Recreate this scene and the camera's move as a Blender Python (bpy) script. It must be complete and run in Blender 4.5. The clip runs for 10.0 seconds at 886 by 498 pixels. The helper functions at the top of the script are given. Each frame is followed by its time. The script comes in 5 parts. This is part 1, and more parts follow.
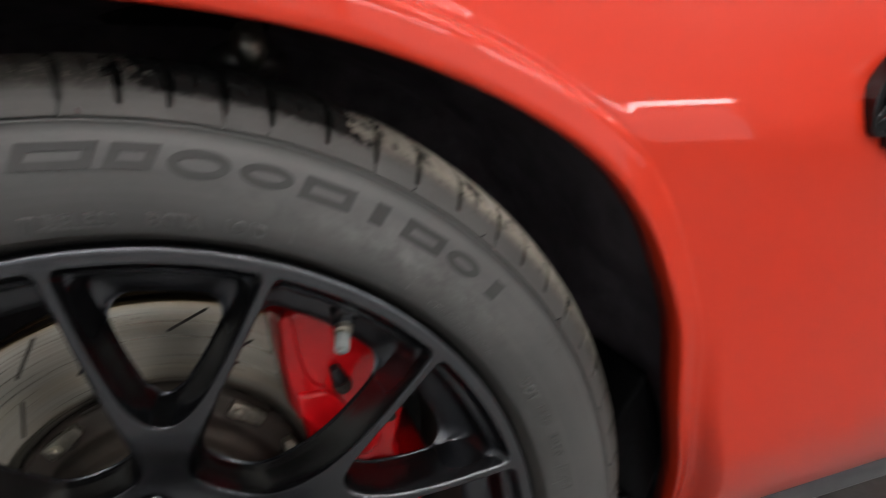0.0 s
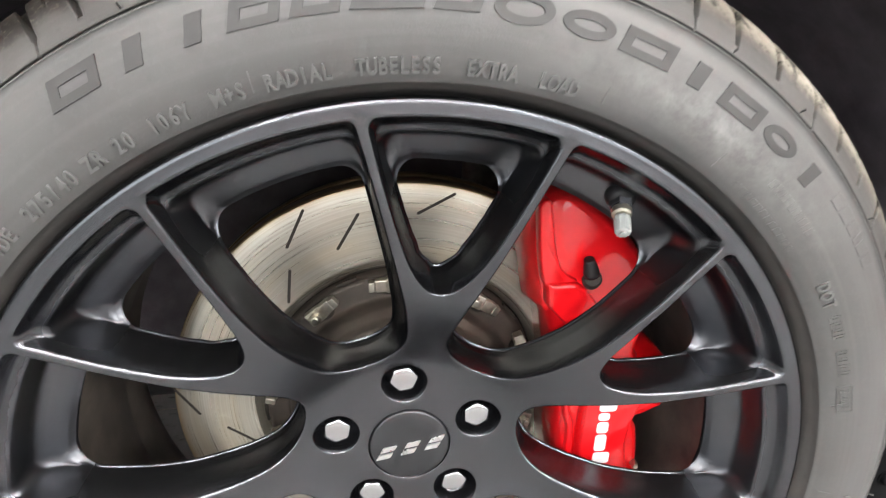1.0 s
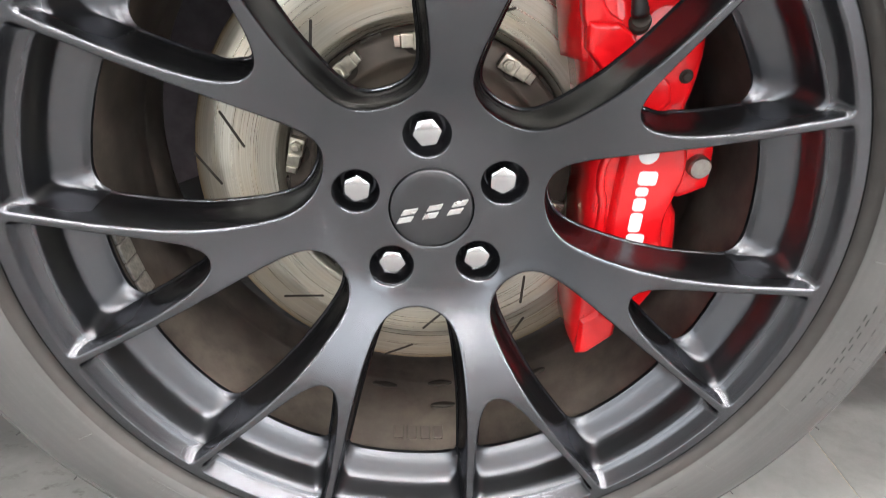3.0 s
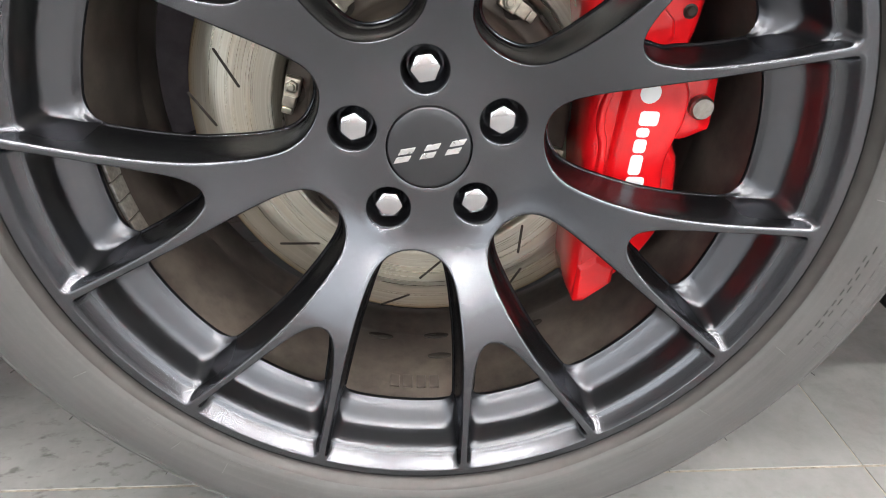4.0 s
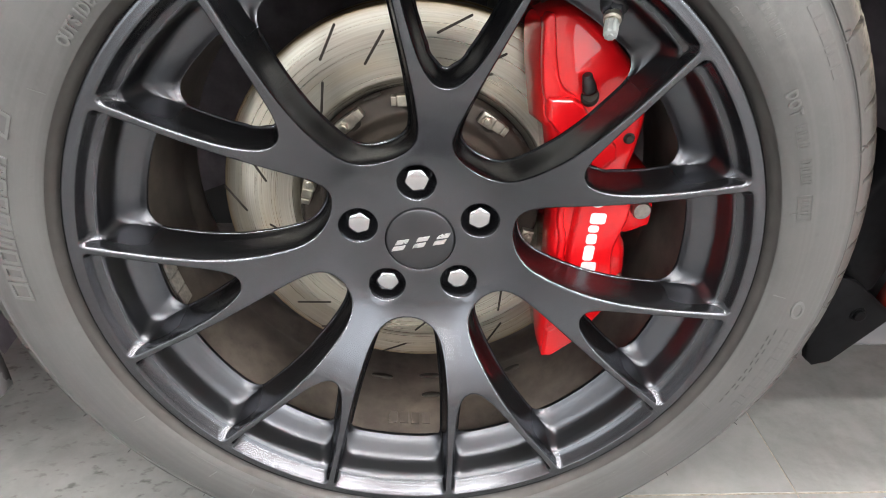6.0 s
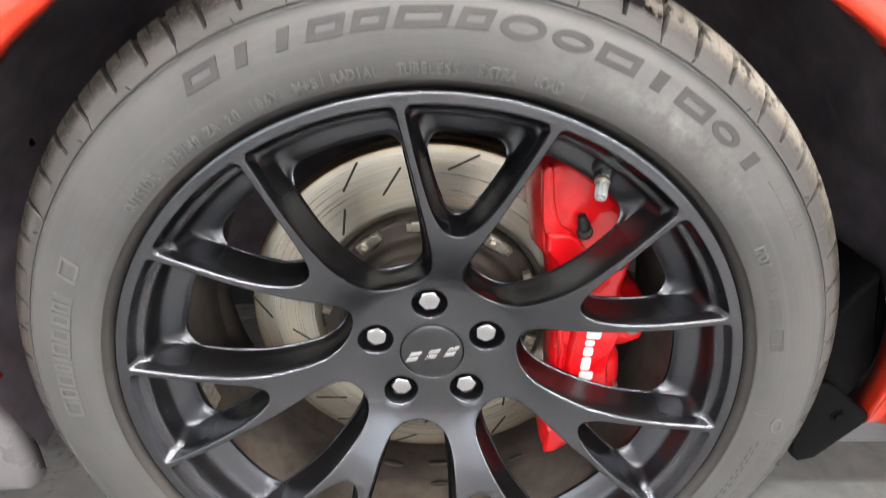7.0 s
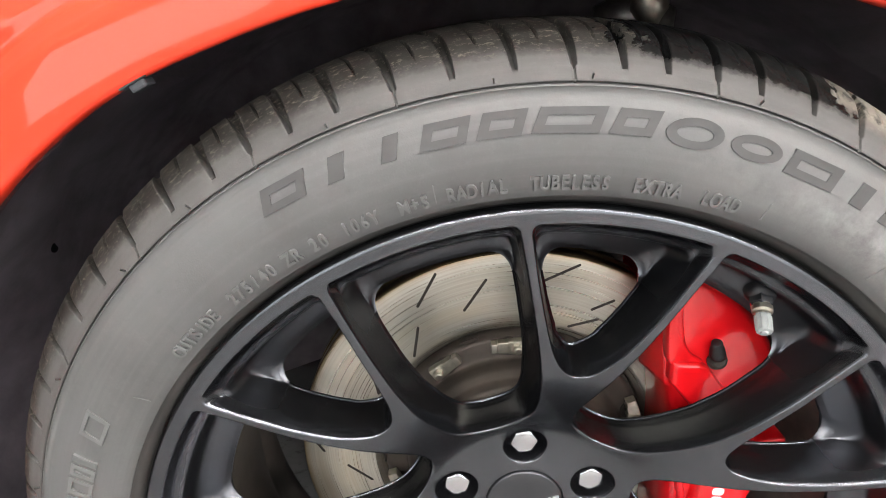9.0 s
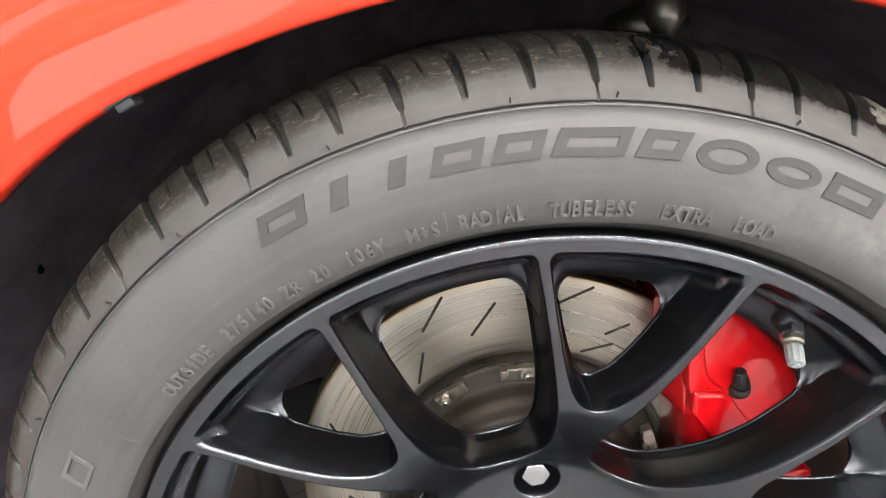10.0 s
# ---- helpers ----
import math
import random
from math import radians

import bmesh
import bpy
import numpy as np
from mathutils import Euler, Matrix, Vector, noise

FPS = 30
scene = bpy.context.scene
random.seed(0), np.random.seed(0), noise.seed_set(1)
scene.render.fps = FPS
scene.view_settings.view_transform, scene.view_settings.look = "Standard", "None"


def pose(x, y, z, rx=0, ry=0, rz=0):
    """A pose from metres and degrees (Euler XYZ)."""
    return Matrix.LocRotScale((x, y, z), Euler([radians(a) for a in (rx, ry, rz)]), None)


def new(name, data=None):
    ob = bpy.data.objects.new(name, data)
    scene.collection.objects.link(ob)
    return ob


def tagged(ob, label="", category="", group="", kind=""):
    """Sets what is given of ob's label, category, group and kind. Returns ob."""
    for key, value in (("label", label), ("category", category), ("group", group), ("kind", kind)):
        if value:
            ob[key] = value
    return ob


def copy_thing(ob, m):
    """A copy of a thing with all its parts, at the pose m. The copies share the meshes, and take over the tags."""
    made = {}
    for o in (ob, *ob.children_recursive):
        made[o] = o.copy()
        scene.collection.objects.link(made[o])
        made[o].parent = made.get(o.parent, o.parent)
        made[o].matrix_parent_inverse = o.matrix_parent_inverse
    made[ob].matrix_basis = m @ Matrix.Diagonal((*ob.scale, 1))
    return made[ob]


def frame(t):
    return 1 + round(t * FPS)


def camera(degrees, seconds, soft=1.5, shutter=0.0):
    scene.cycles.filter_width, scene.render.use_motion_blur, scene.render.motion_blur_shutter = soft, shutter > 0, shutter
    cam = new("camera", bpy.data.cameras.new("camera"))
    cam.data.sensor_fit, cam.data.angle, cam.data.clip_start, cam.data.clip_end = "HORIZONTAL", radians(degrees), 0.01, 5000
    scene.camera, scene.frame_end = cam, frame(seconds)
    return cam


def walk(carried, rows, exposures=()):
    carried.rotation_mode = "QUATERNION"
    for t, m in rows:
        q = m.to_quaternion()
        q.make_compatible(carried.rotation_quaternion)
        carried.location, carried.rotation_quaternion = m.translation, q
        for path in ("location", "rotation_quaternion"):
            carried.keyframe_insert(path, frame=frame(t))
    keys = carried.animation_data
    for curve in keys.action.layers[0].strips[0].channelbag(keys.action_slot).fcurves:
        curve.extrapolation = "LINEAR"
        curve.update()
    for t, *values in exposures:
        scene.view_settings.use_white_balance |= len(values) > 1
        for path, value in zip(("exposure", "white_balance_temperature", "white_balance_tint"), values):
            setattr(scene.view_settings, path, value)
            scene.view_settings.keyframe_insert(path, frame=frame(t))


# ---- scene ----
# Camera: a phone held close to the front wheel of a parked car.
cam = camera(74.1, 10.0, 0.8, 0.4)
PATH = [
    (0.0, 0.0760, -0.3315, 0.7055, 73.97, 0.200, -19.90),
    (0.5, 0.0089, -0.3195, 0.6742, 70.960, 0.956, -12.311),
    (1.0, -0.0149, -0.3039, 0.6585, 68.968, 0.863, -6.973),
    (1.5, -0.0098, -0.2974, 0.6331, 66.615, 0.725, -4.574),
    (2.0, -0.0086, -0.3076, 0.6002, 64.271, 0.537, -3.373),
    (2.5, -0.0081, -0.3202, 0.5691, 62.562, 0.431, -2.711),
    (3.0, -0.0042, -0.3302, 0.5314, 61.816, 0.503, -2.044),
    (3.2, -0.0060, -0.3321, 0.5185, 61.574, 0.258, -2.235),
    (4.3, -0.0019, -0.3452, 0.5038, 59.378, -0.127, -1.819),
    (4.5, 0.0022, -0.3495, 0.5203, 59.292, 0.094, -1.481),
    (5.0, 0.0084, -0.3644, 0.5638, 58.971, 0.001, -1.119),
    (5.2, 0.0117, -0.3722, 0.5798, 59.347, 0.076, -1.178),
    (6.3, 0.0128, -0.4018, 0.6376, 59.492, -0.043, -0.929),
    (6.5, 0.0102, -0.4058, 0.6599, 59.783, -0.144, -1.038),
    (7.0, 0.0051, -0.4046, 0.7096, 62.920, -0.068, -0.662),
    (7.5, -0.0004, -0.3881, 0.7308, 66.856, -0.050, -0.709),
    (8.0, -0.0091, -0.3619, 0.7320, 68.328, -0.024, -0.653),
    (8.5, -0.0364, -0.3299, 0.7233, 68.884, 0.076, -0.742),
    (9.0, -0.0687, -0.3041, 0.7156, 69.252, 0.229, -0.520),
    (9.5, -0.0696, -0.2898, 0.7135, 69.521, 0.133, -0.719),
    (10.0, -0.0756, -0.2780, 0.7189, 69.874, 0.258, -0.816),
]
EXPOSURES = [(0.0, -2.33), (0.3, -1.83), (0.6, -0.98), (0.9, -0.49), (2.0, -0.26), (2.9, -0.54), (5.2, -0.70), (6.5, -0.58), (10.0, -0.51)]
walk(cam, [(t, pose(x, y, z, rx, ry, rz)) for t, x, y, z, rx, ry, rz in PATH], EXPOSURES)

# ---- light: a bright workshop with tube lamps under a white ceiling ----
world = bpy.data.worlds.new("world")
scene.world = world
world.use_nodes = True
world.node_tree.nodes["Background"].inputs[0].default_value = (0.9, 0.95, 1.0, 1)
world.node_tree.nodes["Background"].inputs[1].default_value = 0.3


def area_lamp(x, y, z, sx, sy, watts, colour=(1.0, 0.97, 0.93)):
    data = bpy.data.lights.new("front_fill", "AREA")
    data.shape, data.size, data.size_y = "RECTANGLE", sx, sy
    data.energy, data.color = watts, colour
    ob = new("front_fill", data)
    ob.matrix_world = pose(x, y, z)
    return ob


# two daylight-coloured fill lamps at unseen openings added in the wall behind the camera
for left, right in ((-4.25, -1.15), (1.15, 4.25)):
    front_fill = area_lamp((left + right) / 2, -3.50, 1.46, right - left, 1.74, 31.0 * (right - left), (0.92, 0.965, 1.0))
    front_fill.matrix_world = pose((left + right) / 2, -3.50, 1.46, 90, 0, 0)

# ---- materials ----
def mat(name):
    m = bpy.data.materials.new(name)
    m.use_nodes = True
    nt = m.node_tree
    return m, nt, nt.nodes["Principled BSDF"]


def link(nt, a, b):
    nt.links.new(a, b)


def node(nt, kind, **values):
    n = nt.nodes.new(kind)
    for key, value in values.items():
        n.inputs[key].default_value = value
    return n


def coords(nt, which="Object"):
    return nt.nodes.new("ShaderNodeTexCoord").outputs[which]


def noise_at(nt, scale, detail=4.0, rough=0.55, vector=None):
    n = node(nt, "ShaderNodeTexNoise", Scale=scale, Detail=detail, Roughness=rough)
    link(nt, vector if vector is not None else coords(nt), n.inputs["Vector"])
    return n.outputs["Fac"]


def ramp(nt, fac, *stops):
    r = nt.nodes.new("ShaderNodeValToRGB")
    while len(r.color_ramp.elements) < len(stops):
        r.color_ramp.elements.new(0.5)
    for e, (at, c) in zip(r.color_ramp.elements, stops):
        e.position = at
        e.color = (*c, 1) if isinstance(c, tuple) else (c, c, c, 1)
    link(nt, fac, r.inputs["Fac"])
    return r.outputs["Color"]


def mix(nt, fac, a, b, mode="MIX"):
    m = nt.nodes.new("ShaderNodeMix")
    m.data_type, m.blend_type = "RGBA", mode
    for sock, value in ((m.inputs[0], fac), (m.inputs[6], a), (m.inputs[7], b)):
        if hasattr(value, "is_linked"):
            link(nt, value, sock)
        elif isinstance(value, tuple):
            sock.default_value = (*value, 1)
        else:
            sock.default_value = value
    return m.outputs[2]


def math_node(nt, op, a, b=0.0, clamp=False):
    m = nt.nodes.new("ShaderNodeMath")
    m.operation, m.use_clamp = op, clamp
    for sock, value in zip(m.inputs, (a, b)):
        if hasattr(value, "is_linked"):
            link(nt, value, sock)
        else:
            sock.default_value = value
    return m.outputs[0]


def bump(nt, bsdf, fac, strength, distance):
    b = node(nt, "ShaderNodeBump", Strength=strength, Distance=distance)
    link(nt, fac, b.inputs["Height"])
    link(nt, b.outputs["Normal"], bsdf.inputs["Normal"])


def plain(name, colour, rough, metal=0.0, vary=0.15, scale=60.0, coat=0.0, relief=0.0, dirt=None, dirt_amount=0.5, spec=0.5):
    """A surface with fine grain, broad wear and, if asked for, dirt in patches."""
    m, nt, b = mat(name)
    dark = tuple(c * (1 - vary) for c in colour)
    light = tuple(min(1.0, c * (1 + vary)) for c in colour)
    col = ramp(nt, noise_at(nt, scale), (0.3, dark), (0.7, light))
    if dirt:
        patch = ramp(nt, noise_at(nt, scale * 0.22, 6.0, 0.65), (1 - dirt_amount, 0.0), (min(1.0, 1.25 - dirt_amount), 1.0))
        col = mix(nt, patch, col, dirt)
    link(nt, col, b.inputs["Base Color"])
    link(nt, ramp(nt, noise_at(nt, scale * 0.5, 6.0), (0.3, max(0.02, rough - 0.06)), (0.7, min(1.0, rough + 0.06))), b.inputs["Roughness"])
    b.inputs["Metallic"].default_value = metal
    b.inputs["Specular IOR Level"].default_value = spec
    b.inputs["Coat Weight"].default_value = coat
    b.inputs["Coat Roughness"].default_value = 0.03
    if relief:
        bump(nt, b, noise_at(nt, scale * 8), 0.4, relief)
    return m


def satin_paint(name, colour, rough):
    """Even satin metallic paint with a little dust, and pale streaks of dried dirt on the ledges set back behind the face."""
    m, nt, b = mat(name)
    co = coords(nt)
    dust = ramp(nt, noise_at(nt, 220.0, 8.0, 0.75, co), (0.62, 0.0), (0.84, 0.12))
    where = ramp(nt, noise_at(nt, 14.0, 4.0, 0.6, co), (0.50, 0.0), (0.68, 1.0))
    spots = math_node(nt, "MULTIPLY", dust, where)
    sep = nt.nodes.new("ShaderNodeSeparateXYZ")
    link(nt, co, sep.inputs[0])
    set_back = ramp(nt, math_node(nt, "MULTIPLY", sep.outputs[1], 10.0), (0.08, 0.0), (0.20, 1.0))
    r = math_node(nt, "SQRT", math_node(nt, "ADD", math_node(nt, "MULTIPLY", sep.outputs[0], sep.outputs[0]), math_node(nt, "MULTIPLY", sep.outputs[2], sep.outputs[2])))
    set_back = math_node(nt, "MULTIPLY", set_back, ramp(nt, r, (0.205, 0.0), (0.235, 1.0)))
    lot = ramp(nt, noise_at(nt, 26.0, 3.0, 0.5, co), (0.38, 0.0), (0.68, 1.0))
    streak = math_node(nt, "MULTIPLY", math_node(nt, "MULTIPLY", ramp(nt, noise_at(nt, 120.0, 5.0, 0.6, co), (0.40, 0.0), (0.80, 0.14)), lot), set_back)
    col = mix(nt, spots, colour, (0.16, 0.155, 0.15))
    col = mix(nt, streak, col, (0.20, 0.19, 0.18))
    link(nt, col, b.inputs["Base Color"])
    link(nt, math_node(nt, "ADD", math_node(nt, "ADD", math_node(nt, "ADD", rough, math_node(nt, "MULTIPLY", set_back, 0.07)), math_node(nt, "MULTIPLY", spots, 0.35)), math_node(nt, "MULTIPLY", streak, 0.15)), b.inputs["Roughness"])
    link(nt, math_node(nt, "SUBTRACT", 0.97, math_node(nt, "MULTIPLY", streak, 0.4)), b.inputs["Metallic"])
    b.inputs["Specular Tint"].default_value = (0.40, 0.40, 0.41, 1)
    bump(nt, b, noise_at(nt, 700.0, 2.0, 0.5, co), 0.06, 0.0001)
    return m


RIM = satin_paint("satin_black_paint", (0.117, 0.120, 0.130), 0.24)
CAP = plain("cap_paint", (0.09, 0.092, 0.098), 0.34, 1.0, 0.05, 40.0)
CHROME = plain("chrome", (0.54, 0.54, 0.55), 0.20, 1.0, 0.04, 90.0)
SILVER = plain("brushed_silver", (0.72, 0.72, 0.72), 0.3, 1.0, 0.1, 300.0)
ZINC = plain("zinc_plate", (0.55, 0.52, 0.44), 0.38, 1.0, 0.2, 160.0, dirt=(0.18, 0.13, 0.08), dirt_amount=0.4)
STEEL = plain("dull_steel", (0.36, 0.34, 0.31), 0.45, 1.0, 0.25, 120.0)
WHITE_NYLON = plain("nylon_cap", (0.29, 0.31, 0.30), 0.4, 0.0, 0.1, 120.0)
RUBBER_CAP = plain("black_rubber", (0.012, 0.012, 0.013), 0.45, 0.0, 0.2, 150.0)
CALIPER = plain("red_caliper_paint", (0.70, 0.006, 0.010), 0.34, 0.0, 0.06, 40.0, spec=0.2, coat=1.0, relief=0.00003)
WHITE_PAINT = plain("white_paint", (0.85, 0.85, 0.85), 0.3, 0.0, 0.03, 80.0)
HAT = plain("disc_bell", (0.075, 0.062, 0.052), 0.55, 0.5, 0.2, 60.0, dirt=(0.10, 0.08, 0.06), dirt_amount=0.45, relief=0.00008)
BARREL = plain("dusty_barrel", (0.130, 0.110, 0.096), 0.36, 0.45, 0.25, 45.0, dirt=(0.23, 0.195, 0.165), dirt_amount=0.5, relief=0.00005)
LINER = plain("liner_felt", (0.140, 0.120, 0.136), 0.48, 0.0, 0.35, 30.0, dirt=(0.25, 0.225, 0.24), dirt_amount=0.32, relief=0.0006)
FLAP = plain("moulded_plastic", (0.005, 0.005, 0.0055), 0.55, 0.0, 0.3, 90.0, dirt=(0.014, 0.013, 0.012), dirt_amount=0.25, spec=0.04)
CLIP = plain("grey_clip", (0.034, 0.036, 0.040), 0.6, 0.0, 0.2, 200.0)
BUMPER = plain("bumper_trim", (0.16, 0.15, 0.153), 0.28, 0.0, 0.08, 30.0, coat=0.3)
SILL = plain("sill_plastic", (0.09, 0.09, 0.095), 0.35, 0.0, 0.15, 40.0)
BLACK_GLOSS = plain("badge_black", (0.012, 0.012, 0.013), 0.18, 0.3, 0.15, 60.0)
DARK = plain("underbody_black", (0.012, 0.011, 0.012), 0.7, 0.0, 0.3, 20.0)
TUBE, _nt, _b = mat("lit_tube")
_b.inputs["Emission Color"].default_value = (1.0, 0.98, 0.96, 1)
_b.inputs["Emission Strength"].default_value = 105.0
WALL = plain("painted_wall", (0.50, 0.50, 0.50), 0.8, 0.0, 0.05, 3.0)
CEILING = plain("ceiling_paint", (0.75, 0.75, 0.75), 0.85, 0.0, 0.04, 2.0)
# dark brown for rusty parts and for shade painted as flat slot and gap plates
SHADE_RUST = plain("slot_shade_and_rust", (0.035, 0.028, 0.022), 0.7, 0.2, 0.2, 200.0)
WEIGHT = plain("balance_weight_zinc", (0.62, 0.60, 0.57), 0.42, 0.8, 0.25, 260.0, dirt=(0.16, 0.13, 0.11), dirt_amount=0.36, relief=0.0001)


def paint_red():
    m, nt, b = mat("red_car_paint")
    link(nt, ramp(nt, noise_at(nt, 3.0), (0.3, (0.70, 0.038, 0.013)), (0.7, (0.74, 0.044, 0.016))), b.inputs["Base Color"])
    b.inputs["Roughness"].default_value = 0.4
    b.inputs["Specular IOR Level"].default_value = 0.15
    b.inputs["Coat Weight"].default_value = 0.85
    b.inputs["Coat IOR"].default_value = 1.42
    b.inputs["Coat Roughness"].default_value = 0.04
    bump(nt, b, noise_at(nt, 420.0, 2.0), 0.05, 0.0002)
    return m


WHEEL_COORDS = []


def wheel_coords(nt):
    """Coordinates of the whole wheel, the same for all its pieces."""
    n = nt.nodes.new("ShaderNodeTexCoord")
    WHEEL_COORDS.append(n)
    return n.outputs["Object"]


def polar(nt):
    """Radius and angle about the wheel's axis."""
    sep = nt.nodes.new("ShaderNodeSeparateXYZ")
    link(nt, wheel_coords(nt), sep.inputs[0])
    x, z = sep.outputs[0], sep.outputs[2]
    r = math_node(nt, "SQRT", math_node(nt, "ADD", math_node(nt, "MULTIPLY", x, x), math_node(nt, "MULTIPLY", z, z)))
    a = math_node(nt, "ARCTAN2", z, x)
    return r, a, sep


def combine(nt, x, y, z):
    c = nt.nodes.new("ShaderNodeCombineXYZ")
    for sock, v in zip(c.inputs, (x, y, z)):
        if hasattr(v, "is_linked"):
            link(nt, v, sock)
        else:
            sock.default_value = v
    return c.outputs[0]


def along_rings(nt, r, sep, across, along, shift=0.0):
    """Coordinates for marks that run round the axis: across them and along them, with no seam."""
    u = math_node(nt, "MULTIPLY", math_node(nt, "DIVIDE", sep.outputs[0], r), along)
    v = math_node(nt, "MULTIPLY", math_node(nt, "DIVIDE", sep.outputs[2], r), along)
    return combine(nt, math_node(nt, "ADD", math_node(nt, "MULTIPLY", r, across), shift), u, v)


def rotor_iron():
    m, nt, b = mat("turned_iron")
    r, a, sep = polar(nt)
    streak = noise_at(nt, 1.0, 3.0, 0.55, along_rings(nt, r, sep, 900.0, 0.7))
    col = ramp(nt, streak, (0.22, (0.41, 0.385, 0.32)), (0.50, (0.52, 0.495, 0.425)), (0.74, (0.61, 0.59, 0.53)))
    blotch = ramp(nt, noise_at(nt, 1.0, 3.0, 0.5, along_rings(nt, r, sep, 60.0, 1.3, 3.0)), (0.46, 0.0), (0.74, 0.55))
    col = mix(nt, blotch, col, (0.55, 0.47, 0.32))
    edge = ramp(nt, r, (0.1905, 0.0), (0.1935, 1.0))
    col = mix(nt, edge, col, (0.42, 0.29, 0.13))
    link(nt, col, b.inputs["Base Color"])
    b.inputs["Metallic"].default_value = 0.85
    link(nt, ramp(nt, streak, (0.2, 0.24), (0.8, 0.36)), b.inputs["Roughness"])
    b.inputs["Anisotropic"].default_value = 0.85
    tan = nt.nodes.new("ShaderNodeTangent")
    tan.direction_type, tan.axis = "RADIAL", "Y"
    link(nt, tan.outputs[0], b.inputs["Tangent"])
    bump(nt, b, streak, 0.14, 0.00015)
    return m


def around(nt, value, middle, width):
    """1 at the middle, 0 at width from it."""
    return math_node(nt, "SUBTRACT", 1.0, math_node(nt, "MULTIPLY", math_node(nt, "ABSOLUTE", math_node(nt, "SUBTRACT", value, middle)), 1.0 / width), True)


def tyre_rubber(name, base, rough, tread):
    m, nt, b = mat(name)
    r, a, sep = polar(nt)
    co = wheel_coords(nt)
    grain = noise_at(nt, 900.0, 3.0, 0.55, co)
    broad = noise_at(nt, 9.0, 6.0, 0.6, co)
    rings = noise_at(nt, 1.0, 3.0, 0.5, along_rings(nt, r, sep, 260.0, 1.2))
    col = ramp(nt, broad, (0.3, tuple(c * 0.82 for c in base)), (0.7, tuple(c * 1.18 for c in base)))
    col = mix(nt, ramp(nt, rings, (0.45, 0.0), (0.75, 0.4)), col, tuple(c * 1.35 for c in base))
    grit = noise_at(nt, 260.0, 8.0, 0.75, co)
    col = mix(nt, ramp(nt, grit, (0.52, 0.0), (0.74, 0.30)), col, tuple(c * 1.5 for c in base))
    col = mix(nt, ramp(nt, noise_at(nt, 120.0, 6.0, 0.7, co), (0.58, 0.0), (0.76, 0.35)), col, tuple(c * 0.6 for c in base))
    # a pale scuff on one part of the sidewall
    ring = around(nt, r, 0.305, 0.020)
    scuff = math_node(nt, "MULTIPLY", math_node(nt, "MULTIPLY", around(nt, a, 0.98, 0.42), ring), ramp(nt, noise_at(nt, 48.0, 8.0, 0.72, co), (0.36, 0.0), (0.72, 1.0)))
    col = mix(nt, scuff, col, tuple(c * 3.0 for c in base))
    if tread:
        b.inputs["Specular IOR Level"].default_value = 0.12
        # dry dust on the blocks, thickest towards the back of the tyre, and one wet patch on top
        rough_edge = math_node(nt, "ADD", r, math_node(nt, "MULTIPLY", math_node(nt, "SUBTRACT", noise_at(nt, 90.0, 6.0, 0.7, co), 0.5), 0.010))
        high = ramp(nt, rough_edge, (0.3520, 0.0), (0.3570, 1.0))
        col = mix(nt, math_node(nt, "MULTIPLY", high, 0.9), col, (0.014, 0.0125, 0.0105))
        streaky = combine(nt, math_node(nt, "MULTIPLY", a, 70.0), math_node(nt, "MULTIPLY", sep.outputs[1], 380.0), math_node(nt, "MULTIPLY", r, 380.0))
        dust = math_node(nt, "MULTIPLY", high, ramp(nt, noise_at(nt, 1.0, 10.0, 0.78, streaky), (0.53, 0.0), (0.66, 1.0)))
        col = mix(nt, math_node(nt, "MULTIPLY", dust, 0.62), col, (0.19, 0.17, 0.135))
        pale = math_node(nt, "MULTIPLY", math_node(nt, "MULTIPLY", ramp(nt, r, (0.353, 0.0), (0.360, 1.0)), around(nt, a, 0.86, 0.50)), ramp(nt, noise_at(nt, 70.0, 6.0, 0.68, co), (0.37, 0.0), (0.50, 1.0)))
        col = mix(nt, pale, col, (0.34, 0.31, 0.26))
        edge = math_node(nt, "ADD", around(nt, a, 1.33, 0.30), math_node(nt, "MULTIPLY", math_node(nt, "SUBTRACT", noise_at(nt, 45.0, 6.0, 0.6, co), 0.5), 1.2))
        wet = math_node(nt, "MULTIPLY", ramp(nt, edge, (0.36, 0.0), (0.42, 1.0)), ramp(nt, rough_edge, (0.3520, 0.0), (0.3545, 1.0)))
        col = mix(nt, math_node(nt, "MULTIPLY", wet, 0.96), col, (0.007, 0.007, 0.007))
    link(nt, col, b.inputs["Base Color"])
    shine = ramp(nt, broad, (0.3, rough - 0.07), (0.7, rough + 0.08))
    if tread:
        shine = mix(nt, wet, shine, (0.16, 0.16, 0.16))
    link(nt, shine, b.inputs["Roughness"])
    bump(nt, b, grain, 0.25, 0.0003)
    return m


PAINT = paint_red()
IRON = rotor_iron()
TYRE = tyre_rubber("tyre_rubber", (0.074, 0.073, 0.071), 0.55, False)
TREAD = tyre_rubber("tread_rubber", (0.068, 0.066, 0.063), 0.58, True)
MARK = plain("smooth_rubber", (0.038, 0.037, 0.036), 0.62, 0.0, 0.12, 120.0)
# tyre rubber in a paler tone, light on the raised lettering put into it
EMBOSS = plain("lit_raised_rubber", (0.104, 0.103, 0.101), 0.5, 0.0, 0.1, 120.0)
BEAD = plain("bead_rubber", (0.052, 0.048, 0.045), 0.5, 0.0, 0.15, 60.0, dirt=(0.066, 0.060, 0.055), dirt_amount=0.45)


